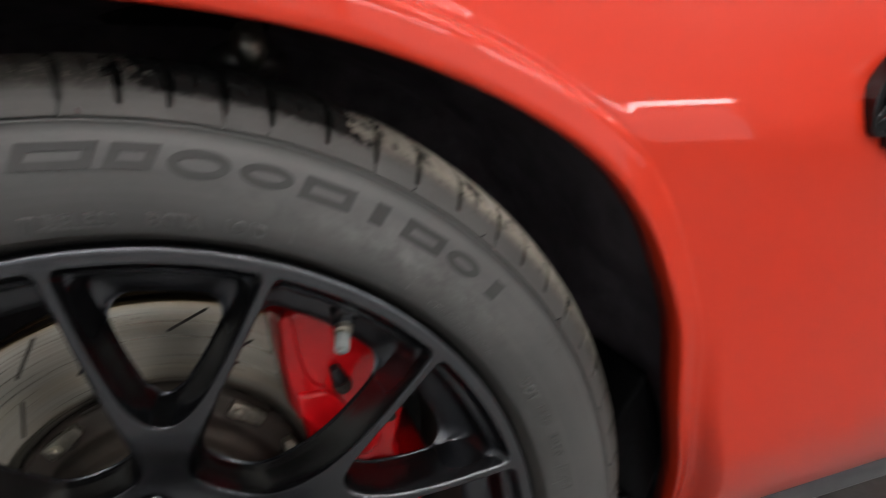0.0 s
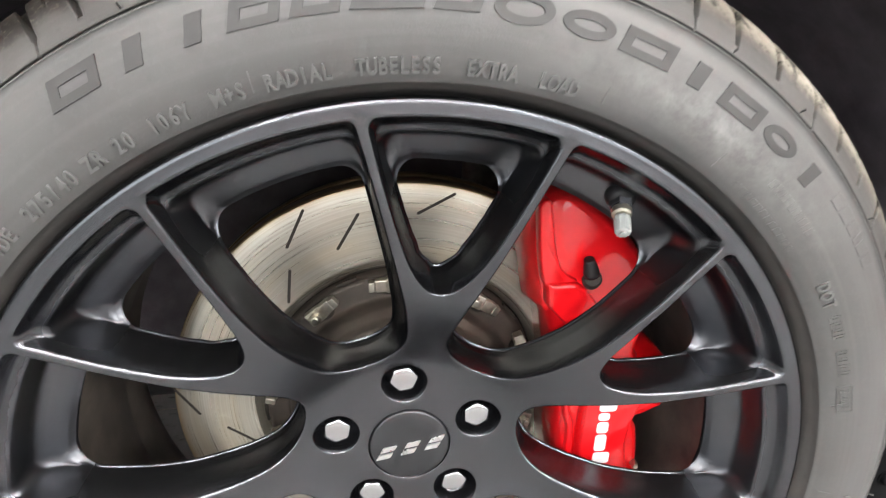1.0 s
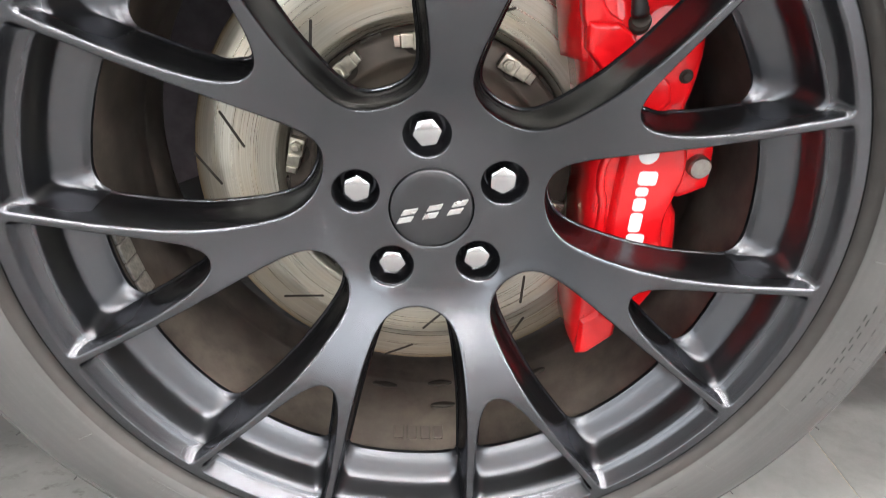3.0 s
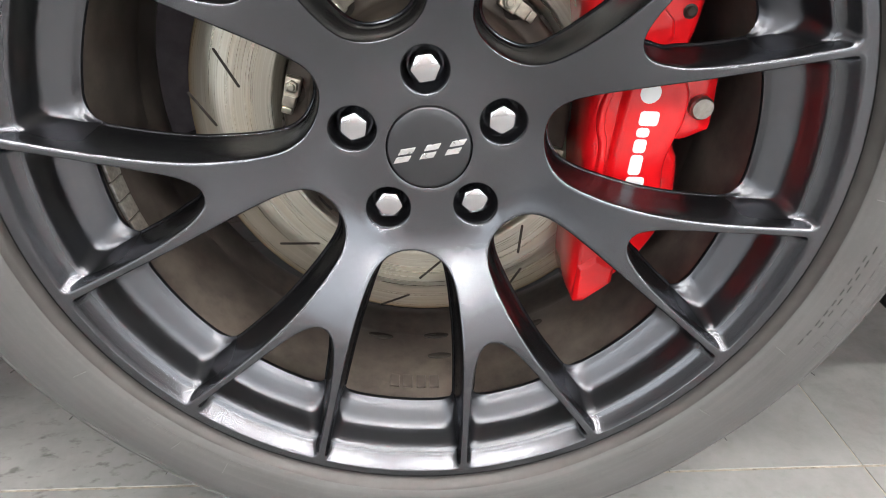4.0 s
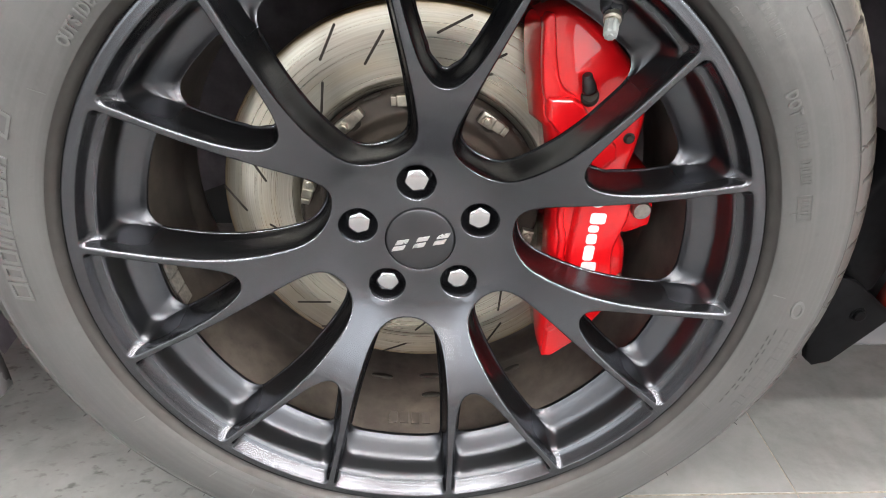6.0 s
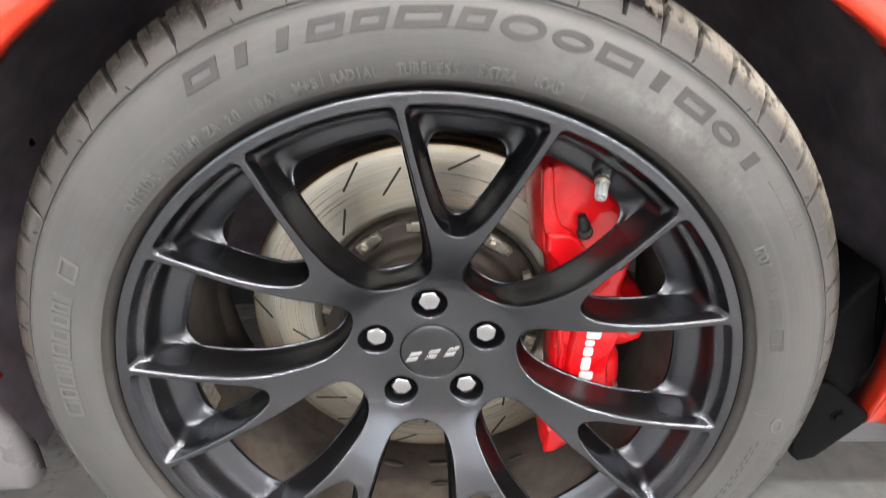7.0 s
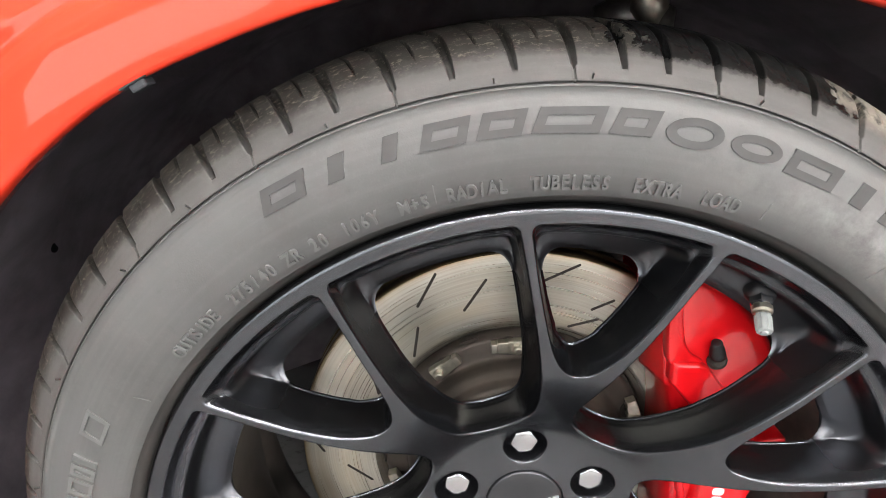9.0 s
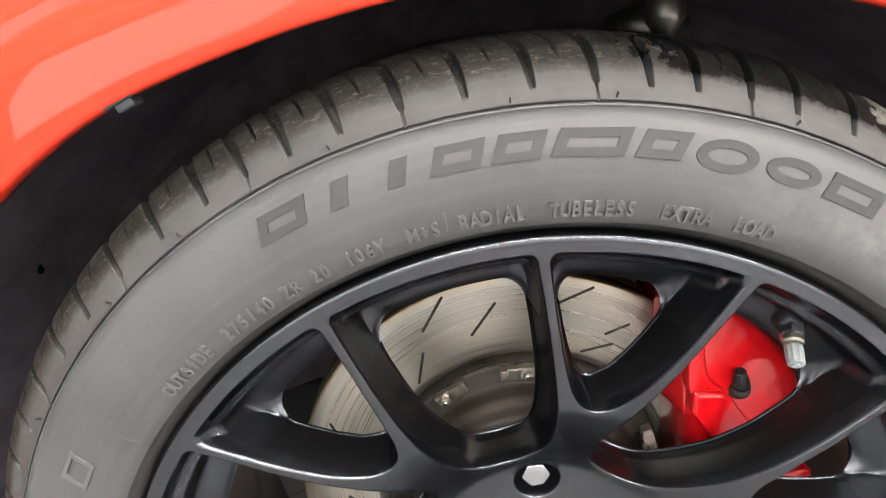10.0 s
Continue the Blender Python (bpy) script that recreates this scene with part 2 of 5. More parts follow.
def tile_floor():
    m, nt, b = mat("grey_floor_tile")
    broad = noise_at(nt, 2.2, 6.0, 0.6)
    fine = noise_at(nt, 38.0, 8.0, 0.7)
    info = nt.nodes.new("ShaderNodeObjectInfo")
    col = ramp(nt, broad, (0.3, (0.168, 0.171, 0.166)), (0.7, (0.232, 0.235, 0.230)))
    col = mix(nt, ramp(nt, fine, (0.35, 0.0), (0.8, 0.6)), col, (0.125, 0.127, 0.123))
    col = mix(nt, ramp(nt, noise_at(nt, 17.0, 5.0, 0.65), (0.42, 0.0), (0.70, 0.45)), col, (0.27, 0.27, 0.262))
    geo = nt.nodes.new("ShaderNodeNewGeometry").outputs["Position"]
    turned = nt.nodes.new("ShaderNodeMapping")
    turned.inputs["Rotation"].default_value = (0, 0, radians(-38))
    turned.inputs["Scale"].default_value = (0.55, 1.0, 1.0)
    link(nt, geo, turned.inputs["Vector"])
    speck = ramp(nt, noise_at(nt, 92.0, 4.0, 0.55, turned.outputs[0]), (0.565, 0.0), (0.70, 1.0))
    side = nt.nodes.new("ShaderNodeSeparateXYZ")
    link(nt, geo, side.inputs[0])
    where = math_node(nt, "MULTIPLY", ramp(nt, noise_at(nt, 5.2, 4.0, 0.6, geo), (0.34, 0.0), (0.50, 1.0)), ramp(nt, math_node(nt, "ADD", side.outputs[0], 0.5), (0.25, 0.9), (0.85, 0.12)))
    col = mix(nt, math_node(nt, "MULTIPLY", speck, where), col, (0.045, 0.043, 0.04))
    col = mix(nt, math_node(nt, "MULTIPLY", info.outputs["Random"], 0.22), col, (0.29, 0.29, 0.285))
    link(nt, col, b.inputs["Base Color"])
    link(nt, ramp(nt, fine, (0.3, 0.38), (0.7, 0.58)), b.inputs["Roughness"])
    bump(nt, b, fine, 0.2, 0.0008)
    return m


TILE = tile_floor()
GROUT = plain("grout", (0.30, 0.27, 0.22), 0.9, 0.0, 0.3, 120.0, dirt=(0.06, 0.05, 0.04), dirt_amount=0.42, relief=0.0004)


# ---- builders ----
def mesh_object(name, bm, material, parent=None, label="", smooth=True):
    me = bpy.data.meshes.new(name)
    bm.to_mesh(me)
    bm.free()
    me.materials.append(material)
    if smooth:
        me.polygons.foreach_set("use_smooth", [True] * len(me.polygons))
    ob = new(name, me)
    ob.parent = parent
    if label:
        tagged(ob, label)
    return ob


def part(name, bm, material, parent, label="", smooth=True):
    return mesh_object(name, bm, material, parent, label, smooth)


def shared(name, me, parent, m=None, label=""):
    """Another part on the same mesh data."""
    ob = new(name, me)
    ob.parent = parent
    if m is not None:
        ob.matrix_basis = m
    if label:
        tagged(ob, label)
    return ob


def thing(name, label, category, at=(0, 0, 0), group="", kind=""):
    ob = new(name)
    ob.location = at
    ob.empty_display_size = 0.05
    return tagged(ob, label, category, group, kind)


def add_box(bm, x0, x1, y0, y1, z0, z1, bevel=0.0, m=None):
    made = bmesh.ops.create_cube(bm, size=1.0)["verts"]
    for v in made:
        v.co = Vector((x0 + (v.co.x + 0.5) * (x1 - x0), y0 + (v.co.y + 0.5) * (y1 - y0), z0 + (v.co.z + 0.5) * (z1 - z0)))
    if bevel:
        edges = list({e for v in made for e in v.link_edges})
        out = bmesh.ops.bevel(bm, geom=edges, offset=bevel, segments=2, affect="EDGES", profile=0.5)
        made = list({v for f in out["faces"] for v in f.verts} | {v for v in made if v.is_valid})
    if m is not None:
        bmesh.ops.transform(bm, matrix=m, verts=made)
    return bm


def lathe(profile, steps=192, bm=None, a0=0.0, a1=360.0):
    """A surface turned about the y axis from (radius, y) pairs."""
    bm = bm or bmesh.new()
    closed = abs(a1 - a0 - 360.0) < 1e-6
    rings = []
    for k in range(steps if closed else steps + 1):
        a = radians(a0 + (a1 - a0) * k / steps)
        rings.append([bm.verts.new((r * math.cos(a), y, r * math.sin(a))) for r, y in profile])
    for k in range(steps):
        p, q = rings[k], rings[(k + 1) % len(rings)]
        for j in range(len(profile) - 1):
            bm.faces.new((p[j], p[j + 1], q[j + 1], q[j]))
    return bm


def smooth_line(points, n):
    """A Catmull-Rom line through points, resampled evenly."""
    p = np.array(points, float)
    ext = np.vstack([2 * p[0] - p[1], p, 2 * p[-1] - p[-2]])
    fine = []
    for i in range(1, len(ext) - 2):
        for t in np.linspace(0, 1, 16, endpoint=False):
            a, b, c, d = ext[i - 1 : i + 3]
            fine.append(0.5 * (2 * b + (c - a) * t + (2 * a - 5 * b + 4 * c - d) * t * t + (3 * b - a - 3 * c + d) * t**3))
    fine = np.array(fine + [p[-1]])
    s = np.r_[0, np.cumsum(np.linalg.norm(np.diff(fine, axis=0), axis=1))]
    at = np.linspace(0, s[-1], n)
    return np.stack([np.interp(at, s, fine[:, k]) for k in range(p.shape[1])], 1)


def prism(outline, y0, y1, bevel=0.001, bm=None, inset=None):
    """A plate with an (x, z) outline between y0 (front) and y1 (back), its front edge rounded."""
    bm = bm or bmesh.new()
    pts = np.array(outline, float)
    area = 0.5 * np.sum(pts[:, 0] * np.roll(pts[:, 1], -1) - pts[:, 1] * np.roll(pts[:, 0], -1))
    if area < 0:
        pts = pts[::-1]
    t = np.roll(pts, -1, 0) - np.roll(pts, 1, 0)
    t /= np.linalg.norm(t, axis=1)[:, None] + 1e-12
    inward = np.stack([-t[:, 1], t[:, 0]], 1)
    steps = inset or [(bevel, 0.0), (bevel * 0.3, bevel * 0.3), (0.0, bevel)]
    loops = [[bm.verts.new((x, y0 + dy, z)) for x, z in pts + inward * d] for d, dy in steps]
    loops.append([bm.verts.new((x, y1, z)) for x, z in pts])
    n = len(pts)
    for a, b in zip(loops, loops[1:]):
        for i in range(n):
            bm.faces.new((a[i], a[(i + 1) % n], b[(i + 1) % n], b[i]))
    bm.faces.new(loops[0][::-1])
    bm.faces.new(loops[-1])
    bmesh.ops.recalc_face_normals(bm, faces=bm.faces[:])
    return bm


def disc_outline(r, n=24, cx=0.0, cz=0.0, a0=0.0):
    return [(cx + r * math.cos(radians(a0) + 2 * math.pi * k / n), cz + r * math.sin(radians(a0) + 2 * math.pi * k / n)) for k in range(n)]


def spin(a):
    """A turn about the wheel's axis that carries angle 0 to a degrees."""
    return Matrix.Rotation(-radians(a), 4, "Y")


# ---- the wheel: seven split spokes, five nuts, a 275/40 tyre on a 20 inch rim ----
HUB_Z = 0.350
SPOKE = 82.17
NUT = 92.0
FACE_R = [0.0, 0.04, 0.06, 0.075, 0.09, 0.11, 0.13, 0.153, 0.18, 0.21, 0.24, 0.262, 0.275]
FACE_Y = [0.0722, 0.0721, 0.0714, 0.0687, 0.0610, 0.0476, 0.0346, 0.0220, 0.0125, 0.0065, 0.0030, 0.0005, 0.0]
_r = np.linspace(0, 0.28, 561)
_y = np.interp(_r, FACE_R, FACE_Y)
for _ in range(3):
    _pad = np.r_[np.full(10, _y[0]), _y, np.full(10, _y[-1])]
    _y = np.convolve(_pad, np.ones(21) / 21, "valid")
BACK_R, BACK_D = [0.0, 0.09, 0.15, 0.19, 0.215, 0.225, 0.2315, 0.27], [0.034, 0.034, 0.0355, 0.0365, 0.0380, 0.0430, 0.0500, 0.0507]


def face_y(r):
    return np.interp(r, _r, _y)


def depth(r):
    return np.interp(r, BACK_R, BACK_D)


V_SIDE = [(0.1525, 0.0), (0.1532, 1.5), (0.1558, 3.2), (0.162, 5.0), (0.171, 6.6), (0.185, 8.1), (0.20, 9.2), (0.22, 10.25), (0.24, 11.0), (0.2605, 11.6)]
U_SIDE = [(0.0835, 0.0), (0.0842, 4.0), (0.0862, 8.5), (0.0900, 12.5), (0.0955, 15.5), (0.103, 17.3), (0.112, 17.95), (0.125, 17.95), (0.145, 17.3), (0.165, 16.4), (0.19, 15.25), (0.215, 14.25), (0.24, 13.35), (0.2605, 12.70)]
# levels of a window's wall: offset into the window, share of the depth, radius of the barrel ledge there, its y
LEVELS = [(-0.0020, 0.000, 0.2660, 0.0000), (-0.0009, 0.003, 0.2651, 0.0002), (-0.0002, 0.014, 0.2644, 0.0007), (0.0004, 0.040, 0.2637, 0.0020), (0.0008, 0.075, 0.2628, 0.0037),
          (0.0017, 0.175, 0.2611, 0.0088), (0.0022, 0.250, 0.2582, 0.0128), (0.0024, 0.275, 0.2553, 0.0141), (0.0026, 0.310, 0.2542, 0.0158), (0.0032, 0.430, 0.2533, 0.0220),
          (0.0040, 0.590, 0.2525, 0.0300), (0.0044, 0.690, 0.2518, 0.0350), (0.0046, 0.730, 0.2508, 0.0370), (0.0048, 0.765, 0.2490, 0.0386), (0.0052, 0.810, 0.2456, 0.0408),
          (0.0057, 0.870, 0.2402, 0.0440), (0.0061, 0.925, 0.2362, 0.0467), (0.0064, 0.955, 0.2346, 0.0481), (0.0070, 0.985, 0.2334, 0.0496), (0.0085, 1.000, 0.2321, 0.0507)]


def window_loops(side, middle, first_r):
    """The loops of one window's wall, front to back, as rows of (x, y, z)."""
    half = smooth_line([(r * math.cos(radians(a)), r * math.sin(radians(a))) for r, a in side], 34)
    full = np.vstack([half[::-1] * (1, -1), half[1:]])  # from one rim end round the bottom to the other
    t = np.gradient(full, axis=0)
    t /= np.linalg.norm(t, axis=1)[:, None]
    into = np.stack([-t[:, 1], t[:, 0]], 1)
    if into[len(full) // 2][0] < 0:
        into = -into
    loops = []
    for off, share, top, top_y in LEVELS:
        p = full + into * off
        r, a = np.hypot(p[:, 0], p[:, 1]), np.arctan2(p[:, 1], p[:, 0])
        w = np.clip((r - first_r) / (0.2605 - first_r), 0, 1)
        moved = r - (0.2660 - top + 0.009 * share) * w
        ref_r, ref_a = [s[0] for s in side[3:]], [radians(s[1]) for s in side[3:]]
        a = a + np.sign(a) * (np.interp(moved, ref_r, ref_a) - np.interp(r, ref_r, ref_a)) * np.clip(w * 4, 0, 1)
        r = moved
        end = r[-1]
        c = top - end
        rows = [(rr, aa, face_y(rr) + share * depth(rr)) for rr, aa in zip(r, a)]
        a1 = a[-1]
        # rounded corner, then the arc under the lip
        arc = []
        for k in range(1, 7):
            q = math.pi / 2 * k / 6
            arc.append((end + c * math.sin(q), a1 - ((c * 0.85 + 0.0015 * share) / top) * (1 - math.cos(q))))
        last = arc[-1][1]
        line = [(top, last * (1 - 2 * k / 26)) for k in range(1, 26)]
        ring = arc + line + [(rr, -aa) for rr, aa in arc[::-1]]
        y_end = rows[-1][2]
        for rr, aa in ring:
            s = min(1.0, max(0.0, (rr - end) / max(c, 1e-6)))
            rows.append((rr, aa, y_end + (top_y - y_end) * s))
        loops.append([(rr * math.cos(aa + middle), y, rr * math.sin(aa + middle)) for rr, aa, y in rows])
    return loops


def pocket_loops(cx, cz, radius, y_front, levels):
    out = []
    for d, dy in levels:
        row = [(cx + (radius + d) * math.cos(2 * math.pi * k / 40), cz + (radius + d) * math.sin(2 * math.pi * k / 40)) for k in range(40)]
        flat = min(1.0, dy / 0.012)
        out.append([(x, y_front * flat + float(face_y(math.hypot(x, z))) * (1 - flat) + dy, z) for x, z in row])
    return out


def fill_face(bm, holes, outer, inner, height, spacing):
    """Fills the ring between two circles round the holes with small triangles at the given height."""
    from mathutils.geometry import delaunay_2d_cdt
    pts, edges = [], []

    def loop(row):
        i0 = len(pts)
        pts.extend(row)
        edges.extend((i0 + k, i0 + (k + 1) % len(row)) for k in range(len(row)))

    for row in holes:
        loop(row)
    rings = [[(R * math.cos(2 * math.pi * k / n), R * math.sin(2 * math.pi * k / n)) for k in range(n)] for R, n in ((outer, 252), (inner, 60))]
    for row in rings:
        loop(row)
    border = np.array(pts)
    hole_arrays = [np.array(row) for row in holes]

    def inside(p, poly):
        x, z = p
        a, b = poly, np.roll(poly, -1, 0)
        cross = (a[:, 1] > z) != (b[:, 1] > z)
        xs = a[:, 0] + (z - a[:, 1]) / np.where(b[:, 1] == a[:, 1], 1e-9, b[:, 1] - a[:, 1]) * (b[:, 0] - a[:, 0])
        return bool((cross & (x < xs)).sum() % 2)

    r = inner + spacing
    while r < outer - spacing * 0.5:
        n = max(8, int(2 * math.pi * r / spacing))
        for k in range(n):
            p = (r * math.cos(2 * math.pi * k / n), r * math.sin(2 * math.pi * k / n))
            if np.min(np.hypot(border[:, 0] - p[0], border[:, 1] - p[1])) > spacing * 0.6 and not any(inside(p, h) for h in hole_arrays):
                pts.append(p)
        r += spacing * 0.87
    co, _, faces, *_ = delaunay_2d_cdt([Vector(p) for p in pts], edges, [], 0, 1e-7)
    verts = [bm.verts.new((c.x, height(math.hypot(c.x, c.y)), c.y)) for c in co]
    for f in faces:
        mid = sum((co[i] for i in f), Vector((0, 0))) / len(f)
        rr = mid.length
        if rr > outer or rr < inner or any(np.min(np.hypot(h[:, 0] - mid.x, h[:, 1] - mid.y)) < 0.06 and inside(mid, h) for h in hole_arrays):
            continue
        bm.faces.new([verts[i] for i in f])


def build_rim():
    bm = bmesh.new()
    walls = []
    for k in range(7):
        walls.append(window_loops(V_SIDE, radians(SPOKE + 360 / 7 * k), 0.165))
        walls.append(window_loops(U_SIDE, radians(SPOKE + 360 / 7 * (k + 0.5)), 0.13))
    pockets = []
    for k in range(5):
        a = radians(NUT + 72 * k)
        pockets.append(pocket_loops(0.0575 * math.cos(a), 0.0575 * math.sin(a), 0.0166, float(face_y(0.0575)), [(0.0017, 0.0), (0.0009, 0.0003), (0.0002, 0.0012), (-0.0002, 0.003), (-0.0008, 0.02), (-0.0035, 0.024), (-0.009, 0.025)]))
    holes = [[(x, z) for x, y, z in w[0]] for w in walls + pockets]
    fill_face(bm, holes, 0.2705, 0.0325, lambda r: float(face_y(r)), 0.0042)
    for loops in walls + pockets:
        rows = [[bm.verts.new((x, float(face_y(math.hypot(x, z))), z) if j == 0 else (x, y, z)) for x, y, z in row] for j, row in enumerate(loops)]
        for p, q in zip(rows, rows[1:]):
            for i in range(len(p)):
                bm.faces.new((p[i], p[(i + 1) % len(p)], q[(i + 1) % len(p)], q[i]))
    # the cut edge of the centre bore and the outer flange
    lathe([(0.0325, float(face_y(0.0325))), (0.0321, 0.0725), (0.0320, 0.078)], 60, bm)
    lathe([(0.2705, float(face_y(0.2705))), (0.2722, 0.0004), (0.2735, 0.0012), (0.2742, 0.0026), (0.2744, 0.006), (0.2740, 0.011), (0.262, 0.018)], 252, bm)
    # the back of the spokes
    back = [[(x, z) for x, y, z in w[-1]] for w in walls]
    fill_face(bm, back, 0.2420, 0.0325, lambda r: float(face_y(r) + depth(r)), 0.009)
    bmesh.ops.remove_doubles(bm, verts=bm.verts[:], dist=0.00002)
    bmesh.ops.recalc_face_normals(bm, faces=bm.faces[:])
    return bm


wheel = thing("wheel", "satin black split-spoke alloy wheel with wide dusty tyre", "wheel", (0, 0, HUB_Z))
for _node in WHEEL_COORDS:
    _node.object = wheel
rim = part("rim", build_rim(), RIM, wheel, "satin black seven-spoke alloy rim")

barrel_profile = [(0.2420, 0.049), (0.2425, 0.056), (0.2405, 0.066), (0.2385, 0.080), (0.2375, 0.120), (0.2375, 0.150), (0.2390, 0.153), (0.2400, 0.160), (0.2395, 0.190), (0.243, 0.205), (0.252, 0.218), (0.262, 0.226), (0.268, 0.232)]
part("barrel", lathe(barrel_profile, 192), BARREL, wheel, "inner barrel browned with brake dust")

for a, y, w, h in ((-102.6, 0.1444, 0.013, 0.004), (-88.6, 0.1497, 0.013, 0.004), (-88.0, 0.1174, 0.012, 0.004), (-64.0, 0.135, 0.010, 0.004)):
    bm = prism([(w * math.cos(q) , h * math.sin(q)) for q in np.linspace(0, 2 * math.pi, 20, endpoint=False)], -0.0006, 0.001, 0.0003)
    ob = part("dark_smear", bm, SHADE_RUST, wheel, "dark smear on the barrel")
    ob.matrix_basis = spin(a) @ Matrix.Translation((0.2372, y, 0)) @ Matrix.Rotation(radians(90), 4, "Z") @ Matrix.Rotation(radians(90), 4, "Y")
for k in range(4):
    ob = part("casting_mark", add_box(bmesh.new(), -0.0012, 0.001, 0.0, 0.016, -0.0045, 0.0045, 0.0006), BARREL, wheel, "raised casting mark", False)
    ob.matrix_basis = spin(-98.5 + 3.0 * k) @ Matrix.Translation((0.2385, 0.074, 0))

# centre cap with three pairs of slanted bright bars
cap = part("centre_cap", lathe([(0.0, 0.0706), (0.012, 0.0706), (0.024, 0.0709), (0.0300, 0.0714), (0.0310, 0.0718), (0.0315, 0.0728), (0.0316, 0.078)], 72), CAP, wheel, "dark grey round centre cap")
for x0, w, h in ((-0.0280, 0.0185, 0.0098), (-0.0085, 0.0180, 0.0098), (0.0105, 0.0180, 0.0098)):
    for low, high in ((0.0, 0.40), (0.60, 1.0)):
        slant = 0.0075
        pts = [(x0 + slant * q + e * (w - slant), (q - 0.5) * h) for q, e in ((low, 0), (low, 1), (high, 1), (high, 0))]
        ob = part("emblem_bar", prism(pts, 0.0694, 0.0712, 0.0003), SILVER, cap, "thin slanted silver emblem bar", False)
        ob.matrix_basis = Matrix.Translation((0.0002, 0, -0.0015)) @ spin(9.0)


def nut_mesh():
    bm = bmesh.new()
    hexagon = [(0.0122, 60 * k) for k in range(6)]
    rows = []
    for scale, y in ((1.0, 0.096), (1.0, 0.0790), (0.95, 0.0770)):
        rows.append([bm.verts.new((r * scale * math.cos(radians(a)), y, r * scale * math.sin(radians(a)))) for r, a in hexagon])
    for p, q in zip(rows, rows[1:]):
        for i in range(6):
            bm.faces.new((p[i], p[(i + 1) % 6], q[(i + 1) % 6], q[i]))
    # a low, smooth dome over the six sides
    for scale, y in ((0.90, 0.0758), (0.72, 0.0750), (0.48, 0.0744), (0.22, 0.0741)):
        rows.append([bm.verts.new((r * scale * math.cos(radians(a)), y, r * scale * math.sin(radians(a)))) for r, a in hexagon])
    dome = []
    for p, q in zip(rows[2:], rows[3:]):
        for i in range(6):
            dome.append(bm.faces.new((p[i], p[(i + 1) % 6], q[(i + 1) % 6], q[i])))
    dome.append(bm.faces.new(rows[-1]))
    for f in dome:
        f.smooth = True
    lathe([(0.0118, 0.0905), (0.0138, 0.0915), (0.0143, 0.0935), (0.0143, 0.097)], 32, bm)
    bmesh.ops.recalc_face_normals(bm, faces=bm.faces[:])
    edges = [e for e in bm.edges if len(e.link_faces) == 2 and e.calc_face_angle(0) > 0.4]
    bmesh.ops.bevel(bm, geom=edges, offset=0.0005, segments=2, affect="EDGES", profile=0.5)
    return bm


first = None
for k, twist in enumerate((8, 20, -6, 14, 28)):
    a = radians(NUT + 72 * k)
    m = Matrix.Translation((0.0575 * math.cos(a), 0, 0.0575 * math.sin(a))) @ spin(twist)
    if first is None:
        first = part("lug_nut", nut_mesh(), CHROME, wheel, "chrome hexagonal lug nut", False)
        first.matrix_basis = m
    else:
        shared("lug_nut", first.data, wheel, m, "chrome hexagonal lug nut")


def tube_along(bm, a, b, radii, steps=20, ribs=0):
    """Turned body from a to b: radii at even steps of (share, radius)."""
    a, b = Vector(a), Vector(b)
    z = (b - a).normalized()
    x = z.orthogonal().normalized()
    y = z.cross(x)
    rows = []
    for share, r in radii:
        row = []
        for k in range(steps):
            q = 2 * math.pi * k / steps
            rr = r * (1 - 0.10 * (k % 2)) if ribs else r
            row.append(bm.verts.new(a + (b - a) * share + (x * math.cos(q) + y * math.sin(q)) * rr))
        rows.append(row)
    for p, q in zip(rows, rows[1:]):
        for i in range(steps):
            bm.faces.new((p[i], p[(i + 1) % steps], q[(i + 1) % steps], q[i]))
    bm.faces.new(rows[0][::-1])
    bm.faces.new(rows[-1])
    return bm


# the valve, through the barrel ledge, pointing out and to the hub
v0, v1 = Vector((0.1415, 0.048, 0.2105)), Vector((0.1312, 0.0135, 0.1890))
at = lambda s: v0 + (v1 - v0) * s
valve = part("valve", tube_along(bmesh.new(), at(-0.15), at(0.42), [(0, 0.0104), (0.62, 0.0104), (0.80, 0.0098), (0.9, 0.0086), (1, 0.0070)]), RUBBER_CAP, wheel, "black rubber valve base")
part("valve_nut", tube_along(bmesh.new(), at(0.36), at(0.57), [(0, 0.0066), (0.06, 0.0075), (0.80, 0.0075), (1, 0.0066)], 6), CHROME, valve, "bright hexagonal valve nut", False)
part("valve_collar", tube_along(bmesh.new(), at(0.55), at(0.72), [(0, 0.0064), (0.55, 0.0062), (0.7, 0.0046), (1, 0.0046)], 20), ZINC, valve, "bright turned valve collar", False)
cap_bm = tube_along(bmesh.new(), at(0.70), at(1.0), [(0, 0.0046), (0.08, 0.0052), (0.88, 0.0050), (0.97, 0.0047), (1, 0.0037)], 20, 1)
tube_along(cap_bm, at(0.99), at(1.03), [(0, 0.0024), (1, 0.0020)], 10)
part("valve_cap", cap_bm, WHITE_NYLON, valve, "ribbed pale grey valve cap", False)

# stick-on balance weights in the barrel
weight_me = None
for k in range(4):
    bm = bmesh.new()
    add_box(bm, -0.0022, 0.0005, 0.0, 0.0185, -0.0075, 0.0075, 0.0008)
    ob = part("balance_weight", bm, WEIGHT, wheel, "grey stick-on balance weight", False) if weight_me is None else shared("balance_weight", weight_me, wheel, None, "grey stick-on balance weight")
    if weight_me is None:
        weight_me = ob.data
    else:
        bm.free()
    ob.matrix_basis = spin(183.5 + 3.9 * k) @ Matrix.Translation((0.2388, 0.068, 0))


